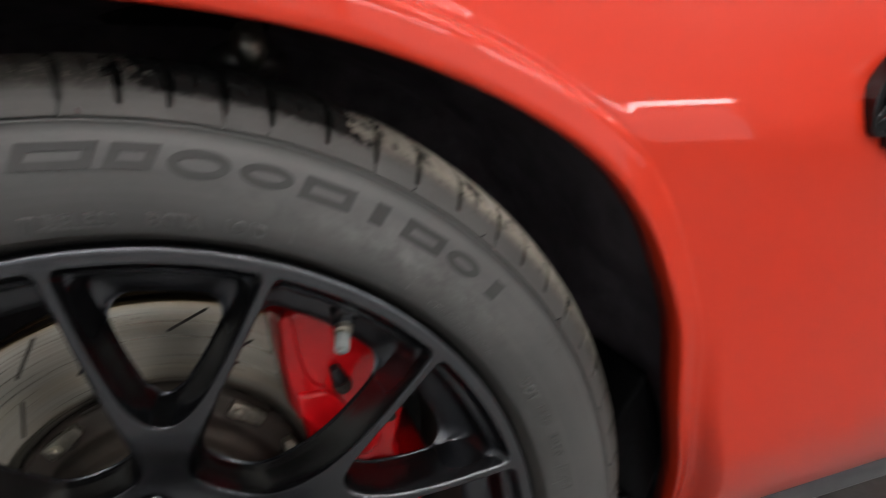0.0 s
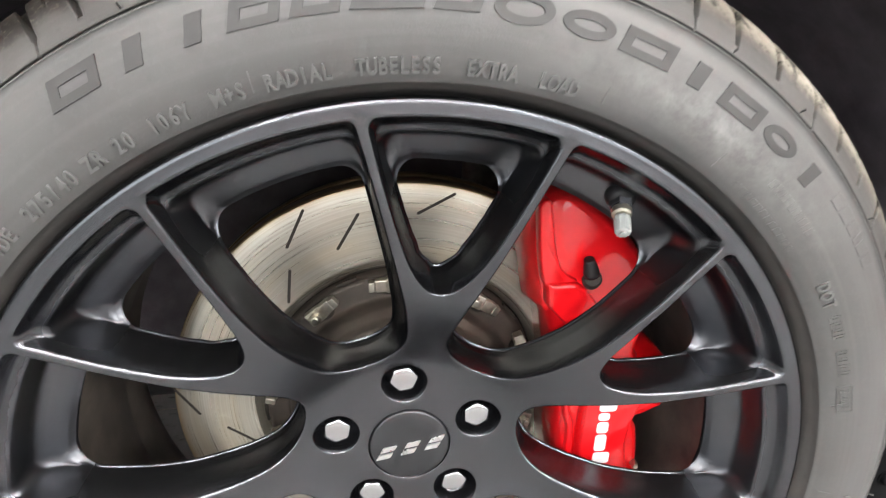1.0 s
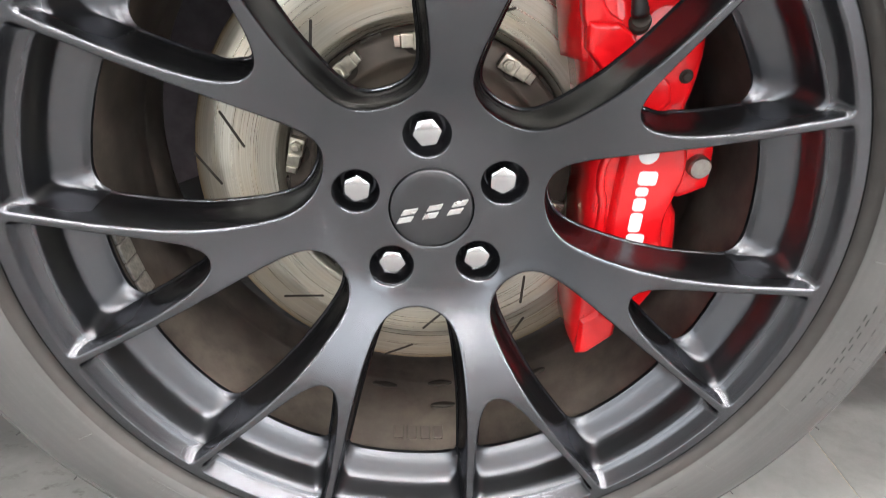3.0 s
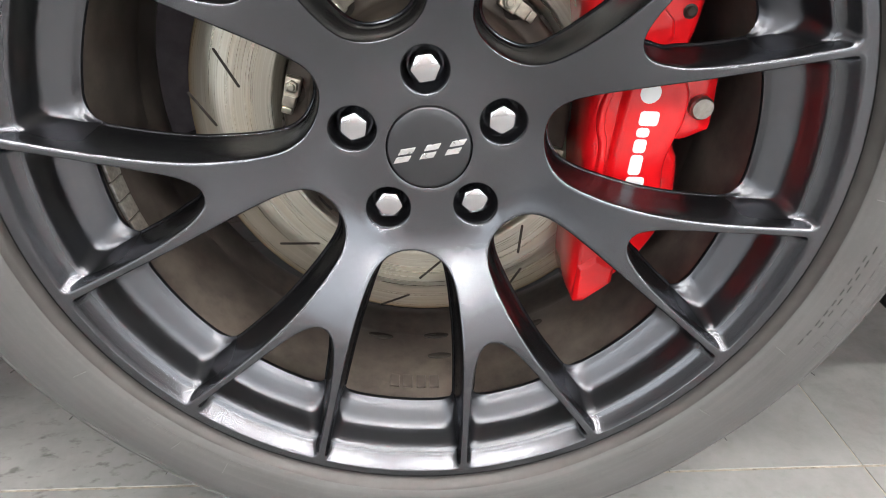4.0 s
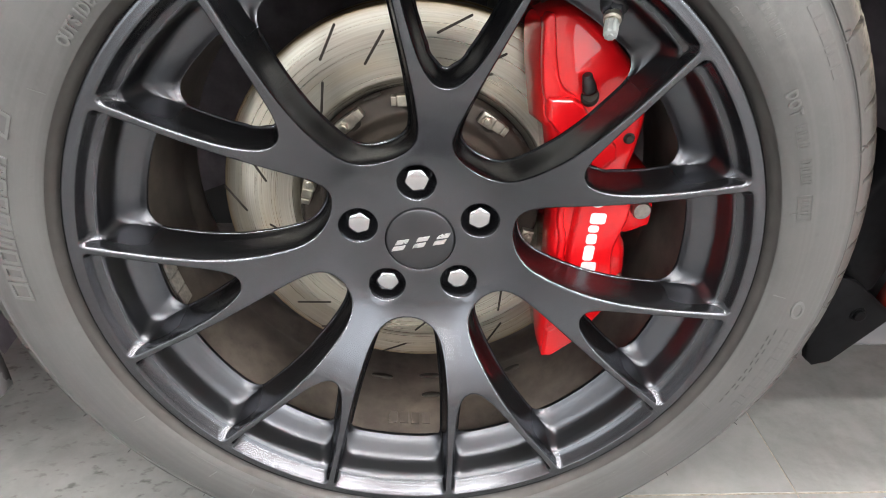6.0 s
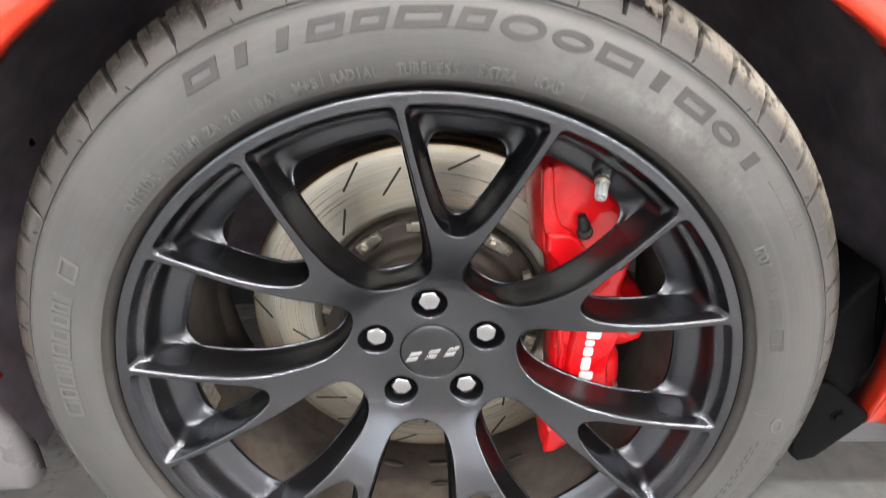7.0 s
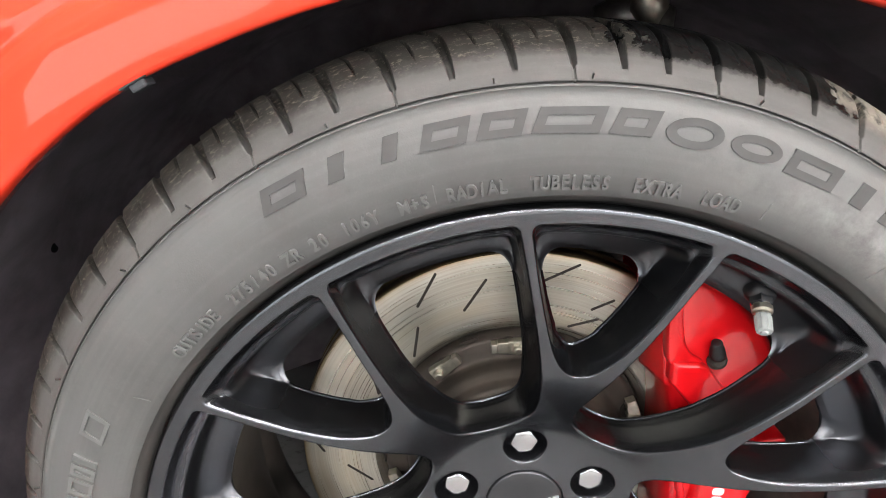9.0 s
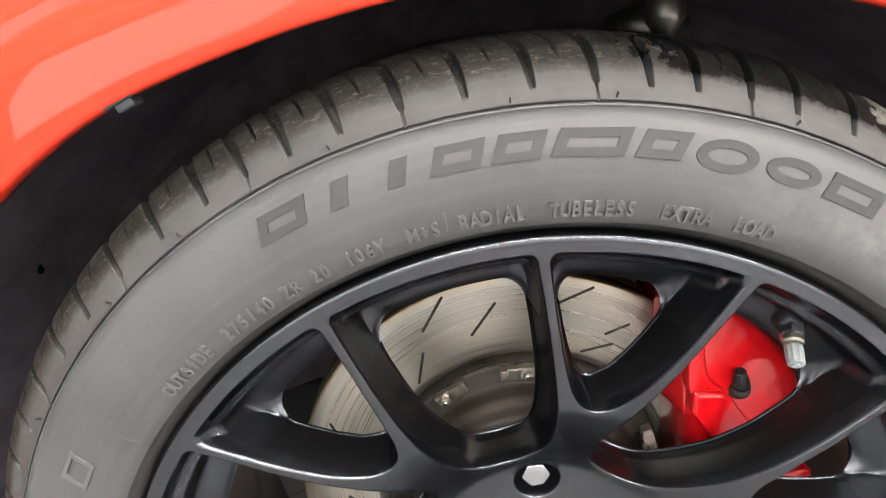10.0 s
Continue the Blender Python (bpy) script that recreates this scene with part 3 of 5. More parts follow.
# ---- tyre ----
TYRE_SHAPE = [(0.262, 0.020), (0.2742, 0.0130), (0.2756, 0.0085), (0.2774, 0.0042), (0.2796, 0.0006), (0.2811, -0.0016), (0.2817, -0.0040), (0.2824, -0.0050), (0.2900, -0.0075), (0.3000, -0.0092), (0.3120, -0.0092), (0.3230, -0.0072),
              (0.3320, -0.0036), (0.3372, -0.0003), (0.3375, -0.0007), (0.3377, -0.0008), (0.3382, -0.0007), (0.3384, -0.0004), (0.3386, 0.0010), (0.3389, 0.0024), (0.3397, 0.0030), (0.3404, 0.0034), (0.3412, 0.0100), (0.3432, 0.0190), (0.3500, 0.0300), (0.3560, 0.0370), (0.3600, 0.0420)]


def tyre_y(r):
    return float(np.interp(r, [p[0] for p in TYRE_SHAPE[6:]], [p[1] for p in TYRE_SHAPE[6:]]))


def settle(bm):
    """Flattens what would sink into the floor and lets the sidewall bulge over it."""
    for v in bm.verts:
        if v.co.z < -0.24 and v.co.y < 0.05:
            v.co.y -= 0.006 * min(1.0, (-0.24 - v.co.z) / 0.1)
        v.co.z = max(v.co.z, -HUB_Z + 0.0012)
    return bm


tyre = part("tyre", settle(lathe(TYRE_SHAPE[6:], 360)), TYRE, wheel, "dusty black low-profile tyre with raised lettering")
part("bead_ring", settle(lathe(TYRE_SHAPE[:7], 240)), BEAD, tyre, "dark rubber rim guard")
part("carcass", settle(lathe([(0.3590, 0.0410), (0.3600, 0.060), (0.3645, 0.066), (0.3645, 0.13), (0.3640, 0.20), (0.356, 0.236), (0.335, 0.256), (0.30, 0.262), (0.270, 0.240)], 240)), TREAD, tyre, "tread base and inner sidewall")

# groove angles round the tyre: an uneven pitch over the top, an even one round the rest; every third groove runs on to the ring
GROOVES = [33.2, 38.0, 42.7, 47.2, 53.0, 58.4, 63.2, 68.2, 73.4, 77.4, 81.8, 85.6, 89.9, 94.9, 100.2, 105.3, 110.5, 115.0, 119.1, 123.3, 128.4, 133.8, 139.0, 143.8]
GROOVES += [143.8 + (393.2 - 143.8) * k / 52 for k in range(1, 52)]
SHOULDER = [(0.3394, 0.0032), (0.3396, 0.0016), (0.3398, 0.0010), (0.3403, 0.0010), (0.3412, 0.0018), (0.3425, 0.0031), (0.3445, 0.0050), (0.3460, 0.0063), (0.3468, 0.0069), (0.3476, 0.0075), (0.3488, 0.0084), (0.3510, 0.0099), (0.3540, 0.0121), (0.3570, 0.0145),
            (0.3600, 0.0176), (0.3630, 0.0212), (0.3655, 0.0256), (0.3675, 0.0303), (0.3690, 0.0360), (0.3700, 0.0420), (0.3708, 0.0490), (0.3712, 0.0560)]


def shoulder_block(a0, a1, long0, long1):
    """One shoulder block between two groove centres: rounded groove walls on both sides and a short sipe near the crown."""
    bm = bmesh.new()
    pts = np.array(SHOULDER)
    t = np.gradient(pts, axis=0)
    t /= np.linalg.norm(t, axis=1)[:, None]
    inward = np.stack([-t[:, 1], t[:, 0]], 1)
    inward *= np.sign(inward[:, 1:2] - inward[:, :1])
    rows = []
    for (r, y), n in zip(pts, inward):
        dy = y - 0.0075
        shift = (25 * dy + 550 * dy * dy) if dy > 0 else 0.0
        row = []

        def half(long):
            start = 0.3390 if long else 0.3466
            open_by = min(1.0, max(0.0, (r - start) / 0.0016)) ** 0.5 if r > start else 0.0
            width = (0.0008 if long and r < 0.3470 else 0.0016) + 0.0016 * max(0.0, (r - 0.347) / 0.022)
            crown = 1.0 - 0.72 * min(1.0, max(0.0, (r - 0.3640) / 0.0055))
            return width, crown * open_by * (0.0016 if long and r < 0.3466 else min(0.0085, 0.0055 + 0.4 * max(0.0, r - 0.347)))

        (w0, d0), (w1, d1) = half(long0), half(long1)
        sipe = 0.0040 * min(1.0, max(0.0, (r - 0.3600) / 0.0015)) * min(1.0, max(0.0, (0.3708 - r) / 0.0018))
        mid = (a0 + a1) / 2
        for off, deep in ((0.0, 1.0), (0.70, 1.0), (0.94, 0.80), (1.00, 0.12), (1.10, 0.02), (1.4, 0.0)):
            row.append((radians(a0) + off * w0 / r, d0 * deep))
        for f in (0.36, 0.45):
            row.append((radians(a0 + (a1 - a0) * f), 0.0))
        for off, deep in ((-0.0010, 0.0), (-0.0006, 1.0), (0.0006, 1.0), (0.0010, 0.0)):
            row.append((radians(mid) + off / r, sipe * deep))
        for f in (0.55, 0.64):
            row.append((radians(a0 + (a1 - a0) * f), 0.0))
        for off, deep in ((1.4, 0.0), (1.10, 0.02), (1.00, 0.12), (0.94, 0.80), (0.70, 1.0), (0.0, 1.0)):
            row.append((radians(a1) - off * w1 / r, d1 * deep))
        rows.append([bm.verts.new(((r + n[0] * d) * math.cos(a + radians(shift)), y + n[1] * d, (r + n[0] * d) * math.sin(a + radians(shift)))) for a, d in row])
    last = rows[-1]
    rows.append([bm.verts.new((v.co.x * 0.965, v.co.y, v.co.z * 0.965)) for v in last])
    for p, q in zip(rows, rows[1:]):
        for i in range(len(p) - 1):
            bm.faces.new((p[i], p[i + 1], q[i + 1], q[i]))
    bmesh.ops.recalc_face_normals(bm, faces=bm.faces[:])
    if sum(f.normal.y for f in bm.faces) > 0:
        bmesh.ops.reverse_faces(bm, faces=bm.faces[:])
    return bm


for k, a0 in enumerate(GROOVES):
    a1 = GROOVES[k + 1] if k + 1 < len(GROOVES) else GROOVES[0] + 360
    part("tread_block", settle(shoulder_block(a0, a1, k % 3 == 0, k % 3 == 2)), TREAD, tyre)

# two inner ribs
for y0, y1 in ((0.064, 0.118), (0.130, 0.195)):
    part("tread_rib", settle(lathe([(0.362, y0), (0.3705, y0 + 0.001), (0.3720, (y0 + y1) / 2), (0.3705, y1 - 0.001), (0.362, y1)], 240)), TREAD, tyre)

# short radial mould lines across the ring groove
bm = bmesh.new()
add_box(bm, 0.3385, 0.3445, -0.0005, 0.0008, -0.0003, 0.0003)
first = None
for k in range(28):
    a = 99.3 + 360 / 28 * k + (k * 37 % 11 - 5) * 0.5
    tilt = Matrix.Translation((0, 0.0014, 0)) @ Matrix.Translation((0.342, 0, 0)) @ Matrix.Rotation(radians(-40), 4, "Z") @ Matrix.Translation((-0.342, 0, 0))
    if first is None:
        first = part("mould_line", bm, MARK, tyre, "", False)
        first.matrix_basis = spin(a) @ tilt
    elif math.sin(radians(a)) > -0.93:
        shared("mould_line", first.data, tyre, spin(a) @ tilt)


def on_sidewall(r, a):
    """Pose on the sidewall at radius r and angle a: x along the ring (clockwise), y up along the radius, z out of the rubber."""
    slope = (tyre_y(r + 0.002) - tyre_y(r - 0.002)) / 0.004
    rad = Vector((math.cos(radians(a)), 0, math.sin(radians(a))))
    up = (rad + Vector((0, slope, 0))).normalized()
    along = Vector((math.sin(radians(a)), 0, -math.cos(radians(a))))
    out = along.cross(up).normalized()
    m = Matrix((along, up, out)).transposed().to_4x4()
    m.translation = rad * r + Vector((0, tyre_y(r), 0))
    return m


def solid(me_outline, height, bevel=0.0002):
    """A low raised shape with an (x, y) outline, z up."""
    bm = prism([(x, y) for x, y in me_outline], 0.0, height + 0.001, bevel)
    for v in bm.verts:
        v.co = Vector((v.co.x, v.co.z, height - v.co.y))
    bmesh.ops.recalc_face_normals(bm, faces=bm.faces[:])
    return bm


def letter_mesh(char, size, height):
    """A raised letter in the built-in font, lying in x and y, its middle at the origin."""
    curve = bpy.data.curves.new("letter", "FONT")
    curve.body, curve.size, curve.extrude, curve.align_x = char, size, height, "CENTER"
    curve.resolution_u, curve.offset = 3, 0.03 * size
    ob = bpy.data.objects.new("letter", curve)
    scene.collection.objects.link(ob)
    me = bpy.data.meshes.new_from_object(ob.evaluated_get(bpy.context.evaluated_depsgraph_get()))
    bpy.data.objects.remove(ob)
    bpy.data.curves.remove(curve)
    return me


LETTERS = {}


def ring_text(text, r, a0, a1, size, squeeze, material, height, name="raised_letter"):
    """Writes text clockwise along the sidewall from angle a0 to a1, its foot at radius r."""
    n = len(text)
    for k, char in enumerate(text):
        if char == " ":
            continue
        a = a0 + (a1 - a0) * (k + 0.5) / n
        key = (char, size)
        if key not in LETTERS:
            LETTERS[key] = letter_mesh(char, size, height + 0.0003)
            LETTERS[key].materials.clear()
            LETTERS[key].materials.append(material)
        shared(name, LETTERS[key], tyre, on_sidewall(r + size * 0.33, a) @ Matrix.Translation((0, -size * 0.33, 0)) @ Matrix.Diagonal((squeeze, 1, 1, 1)))


ring_text("OUTSIDE", 0.2865, 139.3, 131.8, 0.0108, 0.74, EMBOSS, 0.0010)
ring_text("275/40 ZR 20", 0.2865, 129.8, 116.2, 0.0108, 0.74, EMBOSS, 0.0010)
ring_text("106Y", 0.2865, 114.6, 110.2, 0.0108, 0.74, EMBOSS, 0.0010)
ring_text("M+S", 0.2865, 108.0, 104.6, 0.0108, 0.74, EMBOSS, 0.0010)
ring_text("RADIAL", 0.2865, 102.9, 96.4, 0.0108, 0.74, EMBOSS, 0.0010)
ring_text("TUBELESS", 0.2865, 94.2, 85.9, 0.0108, 0.74, EMBOSS, 0.0010)
ring_text("EXTRA", 0.2865, 83.6, 78.3, 0.0108, 0.74, EMBOSS, 0.0010)
ring_text("LOAD", 0.2865, 76.2, 71.9, 0.0108, 0.74, EMBOSS, 0.0010)


def hollow_bar(width, height, slant, raise_by, stroke):
    """A slanted frame: two uprights and two crossbars, as one low raised shape."""
    bm = bmesh.new()

    def corners(w, h0, h1):
        at_h = lambda x, h: (x - slant / 2 + slant * h / height, h)
        return [at_h(-w / 2, h0), at_h(w / 2, h0), at_h(w / 2, h1), at_h(-w / 2, h1)]

    outer, inner = corners(width, 0, height), corners(width - 2.6 * stroke, stroke, height - stroke)
    loops = [[bm.verts.new((x, y, z)) for x, y in pts] for pts, z in ((outer, -0.001), (outer, raise_by), (inner, raise_by), (inner, -0.001))]
    for p, q in zip(loops, loops[1:]):
        for i in range(4):
            bm.faces.new((p[i], p[(i + 1) % 4], q[(i + 1) % 4], q[i]))
    bmesh.ops.recalc_face_normals(bm, faces=bm.faces[:])
    return bm


def ring_shape(width, height, slant, raise_by, stroke):
    """A low raised oval ring, leaning like the frames."""
    bm = bmesh.new()
    loops = []
    for shrink, z in ((0.0, -0.001), (0.0, raise_by), (stroke, raise_by), (stroke, -0.001)):
        row = []
        for k in range(32):
            q = 2 * math.pi * k / 32
            h = height / 2 + (height / 2 - shrink) * math.sin(q)
            row.append(bm.verts.new(((width / 2 - shrink * 1.3) * math.cos(q) + slant * (h / height - 0.5), h, z)))
        loops.append(row)
    for p, q in zip(loops, loops[1:]):
        for i in range(32):
            bm.faces.new((p[i], p[(i + 1) % 32], q[(i + 1) % 32], q[i]))
    bmesh.ops.recalc_face_normals(bm, faces=bm.faces[:])
    return bm


def slanted_bar(width, height, slant, raise_by):
    return solid([(-width / 2 - slant / 2, 0), (width / 2 - slant / 2, 0), (width / 2 + slant / 2, height), (-width / 2 + slant / 2, height)], raise_by, 0.0002)


# the maker's wordmarks as plain slanted bars and frames
def bar_row(r, spans, height, slant, material, raise_by, label, stroke=0.0, shapes=""):
    for k, (a0, a1) in enumerate(spans):
        mid, width = (a0 + a1) / 2, radians(a0 - a1) * (r + height / 2)
        bm = hollow_bar(width - abs(slant) * 0.35, height, slant, raise_by, stroke) if stroke else slanted_bar(width - abs(slant) * 0.35, height, slant, raise_by)
        if shapes and shapes[k] != "f":
            bm.free()
            bm = ring_shape(width - 0.001, height, slant, raise_by, stroke) if shapes[k] == "o" else slanted_bar(width * 0.34, height, slant, raise_by)
        ob = part("wordmark_bar", bm, material, tyre, label, False)
        ob.matrix_basis = on_sidewall(r + height / 2, mid) @ Matrix.Translation((0, -height / 2, 0))


def spans(a0, a1, widths, gap):
    total = sum(widths) + gap * (len(widths) - 1)
    out, at_now = [], 0.0
    for w in widths:
        out.append((a0 + (a1 - a0) * at_now / total, a0 + (a1 - a0) * (at_now + w) / total))
        at_now += w + gap
    return out


bar_row(0.3152, spans(120.2, 82.4, [1.25, 1.2, 1.1, 1.15, 1.1, 1.6, 1.05], 0.16), 0.0132, 0.005, MARK, 0.0005, "flat dark wordmark frame", 0.0042, "fbbffff")
bar_row(0.3125, spans(81.8, 76.2, [1.0], 0.16), 0.0158, 0.003, MARK, 0.0005, "flat dark wordmark frame", 0.0042, "o")
bar_row(0.3140, spans(75.6, 42.5, [1.2, 1.25, 1.05, 1.2, 1.1, 1.0], 0.16), 0.0132, 0.002, MARK, 0.0005, "flat dark wordmark frame", 0.0042, "ofbfob")
bar_row(0.3030, spans(181.0, 157.8, [1.3, 1, 1, 0.7, 0.4, 1, 1, 1, 0.7, 0.4], 0.12), 0.0150, 0.002, EMBOSS, 0.0008, "raised wordmark frame", 0.0022)
bar_row(0.3030, spans(155.0, 151.4, [1.0], 0.1), 0.0150, 0.003, EMBOSS, 0.0008, "raised emblem frame", 0.0022)
bar_row(0.3225, spans(40.5, 30.5, [1.2, 1.3, 1.1, 0.5, 1.1, 1.1], 0.25), 0.0090, 0.001, TYRE, 0.0003, "raised marking bar")
bar_row(0.3000, spans(47.5, 39.0, [1] * 11, 0.2), 0.0055, 0.0008, TYRE, 0.0003, "raised marking bar")
bar_row(0.2870, spans(50.5, 38.5, [1] * 12, 0.4), 0.0040, 0.0006, TYRE, 0.0003, "raised marking bar")
ring_text("DOT", 0.2925, 32.2, 28.2, 0.0108, 0.74, EMBOSS, 0.0008)
bar_row(0.2930, spans(26.9, 23.2, [1, 1, 1, 1], 0.35), 0.0075, 0.0006, TYRE, 0.0006, "raised code frame", 0.0012)
bar_row(0.2930, spans(21.4, 17.4, [1, 1, 1, 1], 0.35), 0.0075, 0.0006, TYRE, 0.0006, "raised code frame", 0.0012)
bar_row(0.2910, spans(15.8, 11.5, [1], 0.3), 0.0105, 0.0004, TYRE, 0.0005, "raised date frame", 0.0008)
bar_row(0.2935, spans(15.2, 12.1, [1, 1, 1, 1], 0.35), 0.0060, 0.0004, TYRE, 0.0004, "raised code frame", 0.0010)
bar_row(0.3060, spans(-2.6, -6.0, [1], 0.3), 0.0120, 0.0040, EMBOSS, 0.0003, "raised emblem ring", 0.0022, "o")
bar_row(0.2985, spans(-9.6, -25.0, [1] * 9, 0.75), 0.0010, 0.0003, MARK, 0.0004, "thin dark marking dash")
bar_row(0.3018, spans(-8.2, -21.5, [1] * 7, 0.9), 0.0010, 0.0003, MARK, 0.0004, "thin dark marking dash")
bar_row(0.3110, spans(-8.0, -25.0, [1.2, 0.5, 1, 1.4, 0.6, 1, 1.2, 0.5, 1], 0.6), 0.0110, 0.0030, TYRE, 0.0002, "faint raised marking bar")
# short vent lines on the sidewall beside the rim
line_bm = add_box(bmesh.new(), -0.0003, 0.0003, -0.0052, 0.0052, -0.0003, 0.0004)
first = None
for r, a in ((0.2925, 13.0), (0.2930, -2.0), (0.2920, -27.0), (0.2920, -42.0), (0.2975, -125.2), (0.2972, -133.6), (0.2925, -151.5), (0.2930, 147.0), (0.2925, 104.0), (0.2925, 69.0), (0.2930, 54.0)):
    m = on_sidewall(r, a) @ Matrix.Rotation(radians(12 * math.sin(a)), 4, "Z")
    if first is None:
        first = part("vent_line", line_bm, EMBOSS, tyre, "", False)
        first.matrix_basis = m
    else:
        shared("vent_line", first.data, tyre, m)
bar_row(0.2900, spans(-48.0, -64.0, [1] * 20, 0.3), 0.0050, 0.0006, TYRE, 0.0003, "raised marking bar")
bar_row(0.2850, spans(-66.0, -92.0, [1] * 26, 0.4), 0.0050, 0.0006, TYRE, 0.0003, "raised marking bar")
bar_row(0.2880, spans(-112.0, -140.0, [1] * 30, 0.4), 0.0050, 0.0006, TYRE, 0.0003, "raised marking bar")


# long flat wedges in the lower shoulder
wedge = solid([(-0.017, 0.0), (0.017, 0.0012), (0.006, 0.0046)], 0.0006, 0.0001)
first = None
for a in (217.5, 226.5, 236.0, 245.0, 254.0, 286.0, 295.0, 304.0):
    m = on_sidewall(0.3270, a)
    if first is None:
        first = part("shoulder_wedge", wedge, EMBOSS, tyre, "", False)
        first.matrix_basis = m
    else:
        shared("shoulder_wedge", first.data, tyre, m)

# ---- brake disc ----
brake_disc = thing("brake_disc", "slotted two-piece brake disc with a dark bell and rusty rim", "brake disc", (0, 0, HUB_Z))
DISC_Y = 0.140
part("friction_ring", lathe([(0.1215, 0.158), (0.1220, 0.1470), (0.1232, 0.1450), (0.1285, 0.1412), (0.1300, 0.1402), (0.1312, DISC_Y), (0.1600, DISC_Y), (0.1930, DISC_Y), (0.1945, 0.1408), (0.1950, 0.1425), (0.1950, 0.154), (0.190, 0.1545), (0.190, 0.160), (0.195, 0.1605), (0.195, 0.172), (0.130, 0.172)], 240), IRON, brake_disc, "turned iron friction ring")
bell = part("bell", lathe([(0.1212, 0.152), (0.1205, 0.1440), (0.1190, 0.1395), (0.1175, 0.1374), (0.1150, 0.1366), (0.1020, 0.1362), (0.0995, 0.1350), (0.0980, 0.1310), (0.0965, 0.1265), (0.0940, 0.1225), (0.0900, 0.1200), (0.0880, 0.1175), (0.0870, 0.1120), (0.0850, 0.1080), (0.03, 0.1060), (0.0, 0.1060)], 160), HAT, brake_disc, "dark brown disc bell")
# solid dark plates stand in for the shade between bell and ring
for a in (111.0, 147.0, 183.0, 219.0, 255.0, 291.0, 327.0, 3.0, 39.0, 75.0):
    gap = part("vent_gap", prism([(0.1205 * math.cos(radians(a + q)) * f, 0.1205 * math.sin(radians(a + q)) * f) for q, f in ((-4, 1.008), (0, 1.01), (4, 1.008), (4, 0.992), (0, 0.985), (-4, 0.992))], 0.1392, 0.146, 0.0003), SHADE_RUST, brake_disc, "dark plate for the shade between bell and ring", False)
SLOTS = [(0.1893, 112.3, 0.1697, 120.8), (0.1724, 100.0, 0.1497, 108.5), (0.1526, 124.7, 0.1336, 132.7), (0.1884, 75.6, 0.1691, 84.1), (0.1480, 63.5, 0.1327, 71.7), (0.1690, 62.5, 0.1540, 67.0),
         (0.1766, 160.7, 0.1551, 169.0), (0.1945, 172.8, 0.1762, 180.8), (0.1560, 187.0, 0.1380, 195.0), (0.1810, 220.1, 0.1562, 228.6), (0.1940, 255.6, 0.1788, 263.1), (0.1580, 266.5, 0.1400, 274.0),
         (0.1555, 302.8, 0.1338, 310.2), (0.1900, 292.5, 0.1730, 300.5), (0.1760, 340.0, 0.1540, 348.0), (0.1900, 352.0, 0.1720, 0.0), (0.1760, 40.0, 0.1550, 48.0), (0.1530, 4.7, 0.1340, 12.7), (0.1530, 147.0, 0.1370, 154.0), (0.1900, 232.5, 0.1730, 240.5)]
# flat dark strips on the ring, the shade of cut slots put into their colour
for r0, a0, r1, a1 in SLOTS:
    p, q = Vector((r0 * math.cos(radians(a0)), r0 * math.sin(radians(a0)))), Vector((r1 * math.cos(radians(a1)), r1 * math.sin(radians(a1))))
    d = (q - p).normalized()
    n = Vector((-d.y, d.x)) * 0.0012
    outline = []
    for end, s in ((p, 0), (q, math.pi)):
        for k in range(5):
            ang = math.pi / 2 + s + math.pi * k / 4
            off = d * math.cos(ang) * 0.0012 + Vector((-d.y, d.x)) * math.sin(ang) * 0.0012
            outline.append(tuple(end + off))
    part("slot", prism(outline, DISC_Y - 0.0002, DISC_Y + 0.001, 0.0001), SHADE_RUST, brake_disc, "", False)


def bobbin_mesh(hand):
    """A fixing clip that lies along the ring: a seat plate with a socket bolt at one end and a stepped spring tab at the other; hand is the side of the tab."""
    bm = bmesh.new()
    add_box(bm, -0.0062, 0.0062, 0.1290, 0.1370, -0.0075, 0.0075, 0.0010)
    add_box(bm, -0.0046, 0.0058, 0.1275, 0.1355, hand * 0.0115 - 0.0050, hand * 0.0115 + 0.0050, 0.0009)
    add_box(bm, -0.0035, 0.0050, 0.1262, 0.1350, hand * 0.0190 - 0.0026, hand * 0.0190 + 0.0026, 0.0008)
    tube_along(bm, (0.0, 0.1300, -hand * 0.001), (0.0, 0.1245, -hand * 0.001), [(0, 0.0060), (0.2, 0.0060), (0.25, 0.0050), (0.88, 0.0050), (1, 0.0043)], 6)
    tube_along(bm, (0.0, 0.1248, -hand * 0.001), (0.0, 0.1225, -hand * 0.001), [(0, 0.0033), (0.8, 0.0031), (1, 0.0022)], 12)
    return bm


for da, hand in ((128.0, 1), (91.8, -1)):
    first = None
    for k in range(5):
        m = spin(da + 72 * k) @ Matrix.Translation((0.1118, 0, 0))
        if first is None:
            first = part("bobbin", bobbin_mesh(-hand), ZINC, brake_disc, "dull zinc-plated fixing bobbin", False)
            first.matrix_basis = m
        else:
            shared("bobbin", first.data, brake_disc, m, "dull zinc-plated fixing bobbin")
        # a dark disc laid on the bell as the shade round each bolt
        shade_disc = part("bobbin_seat", prism(disc_outline(0.0088, 20), 0.1352, 0.1372, 0.0004), SHADE_RUST, brake_disc, "dark disc for the shade under a bobbin", False)
        shade_disc.matrix_basis = spin(da + 72 * k) @ Matrix.Translation((0.1100, 0, -hand * 0.006))


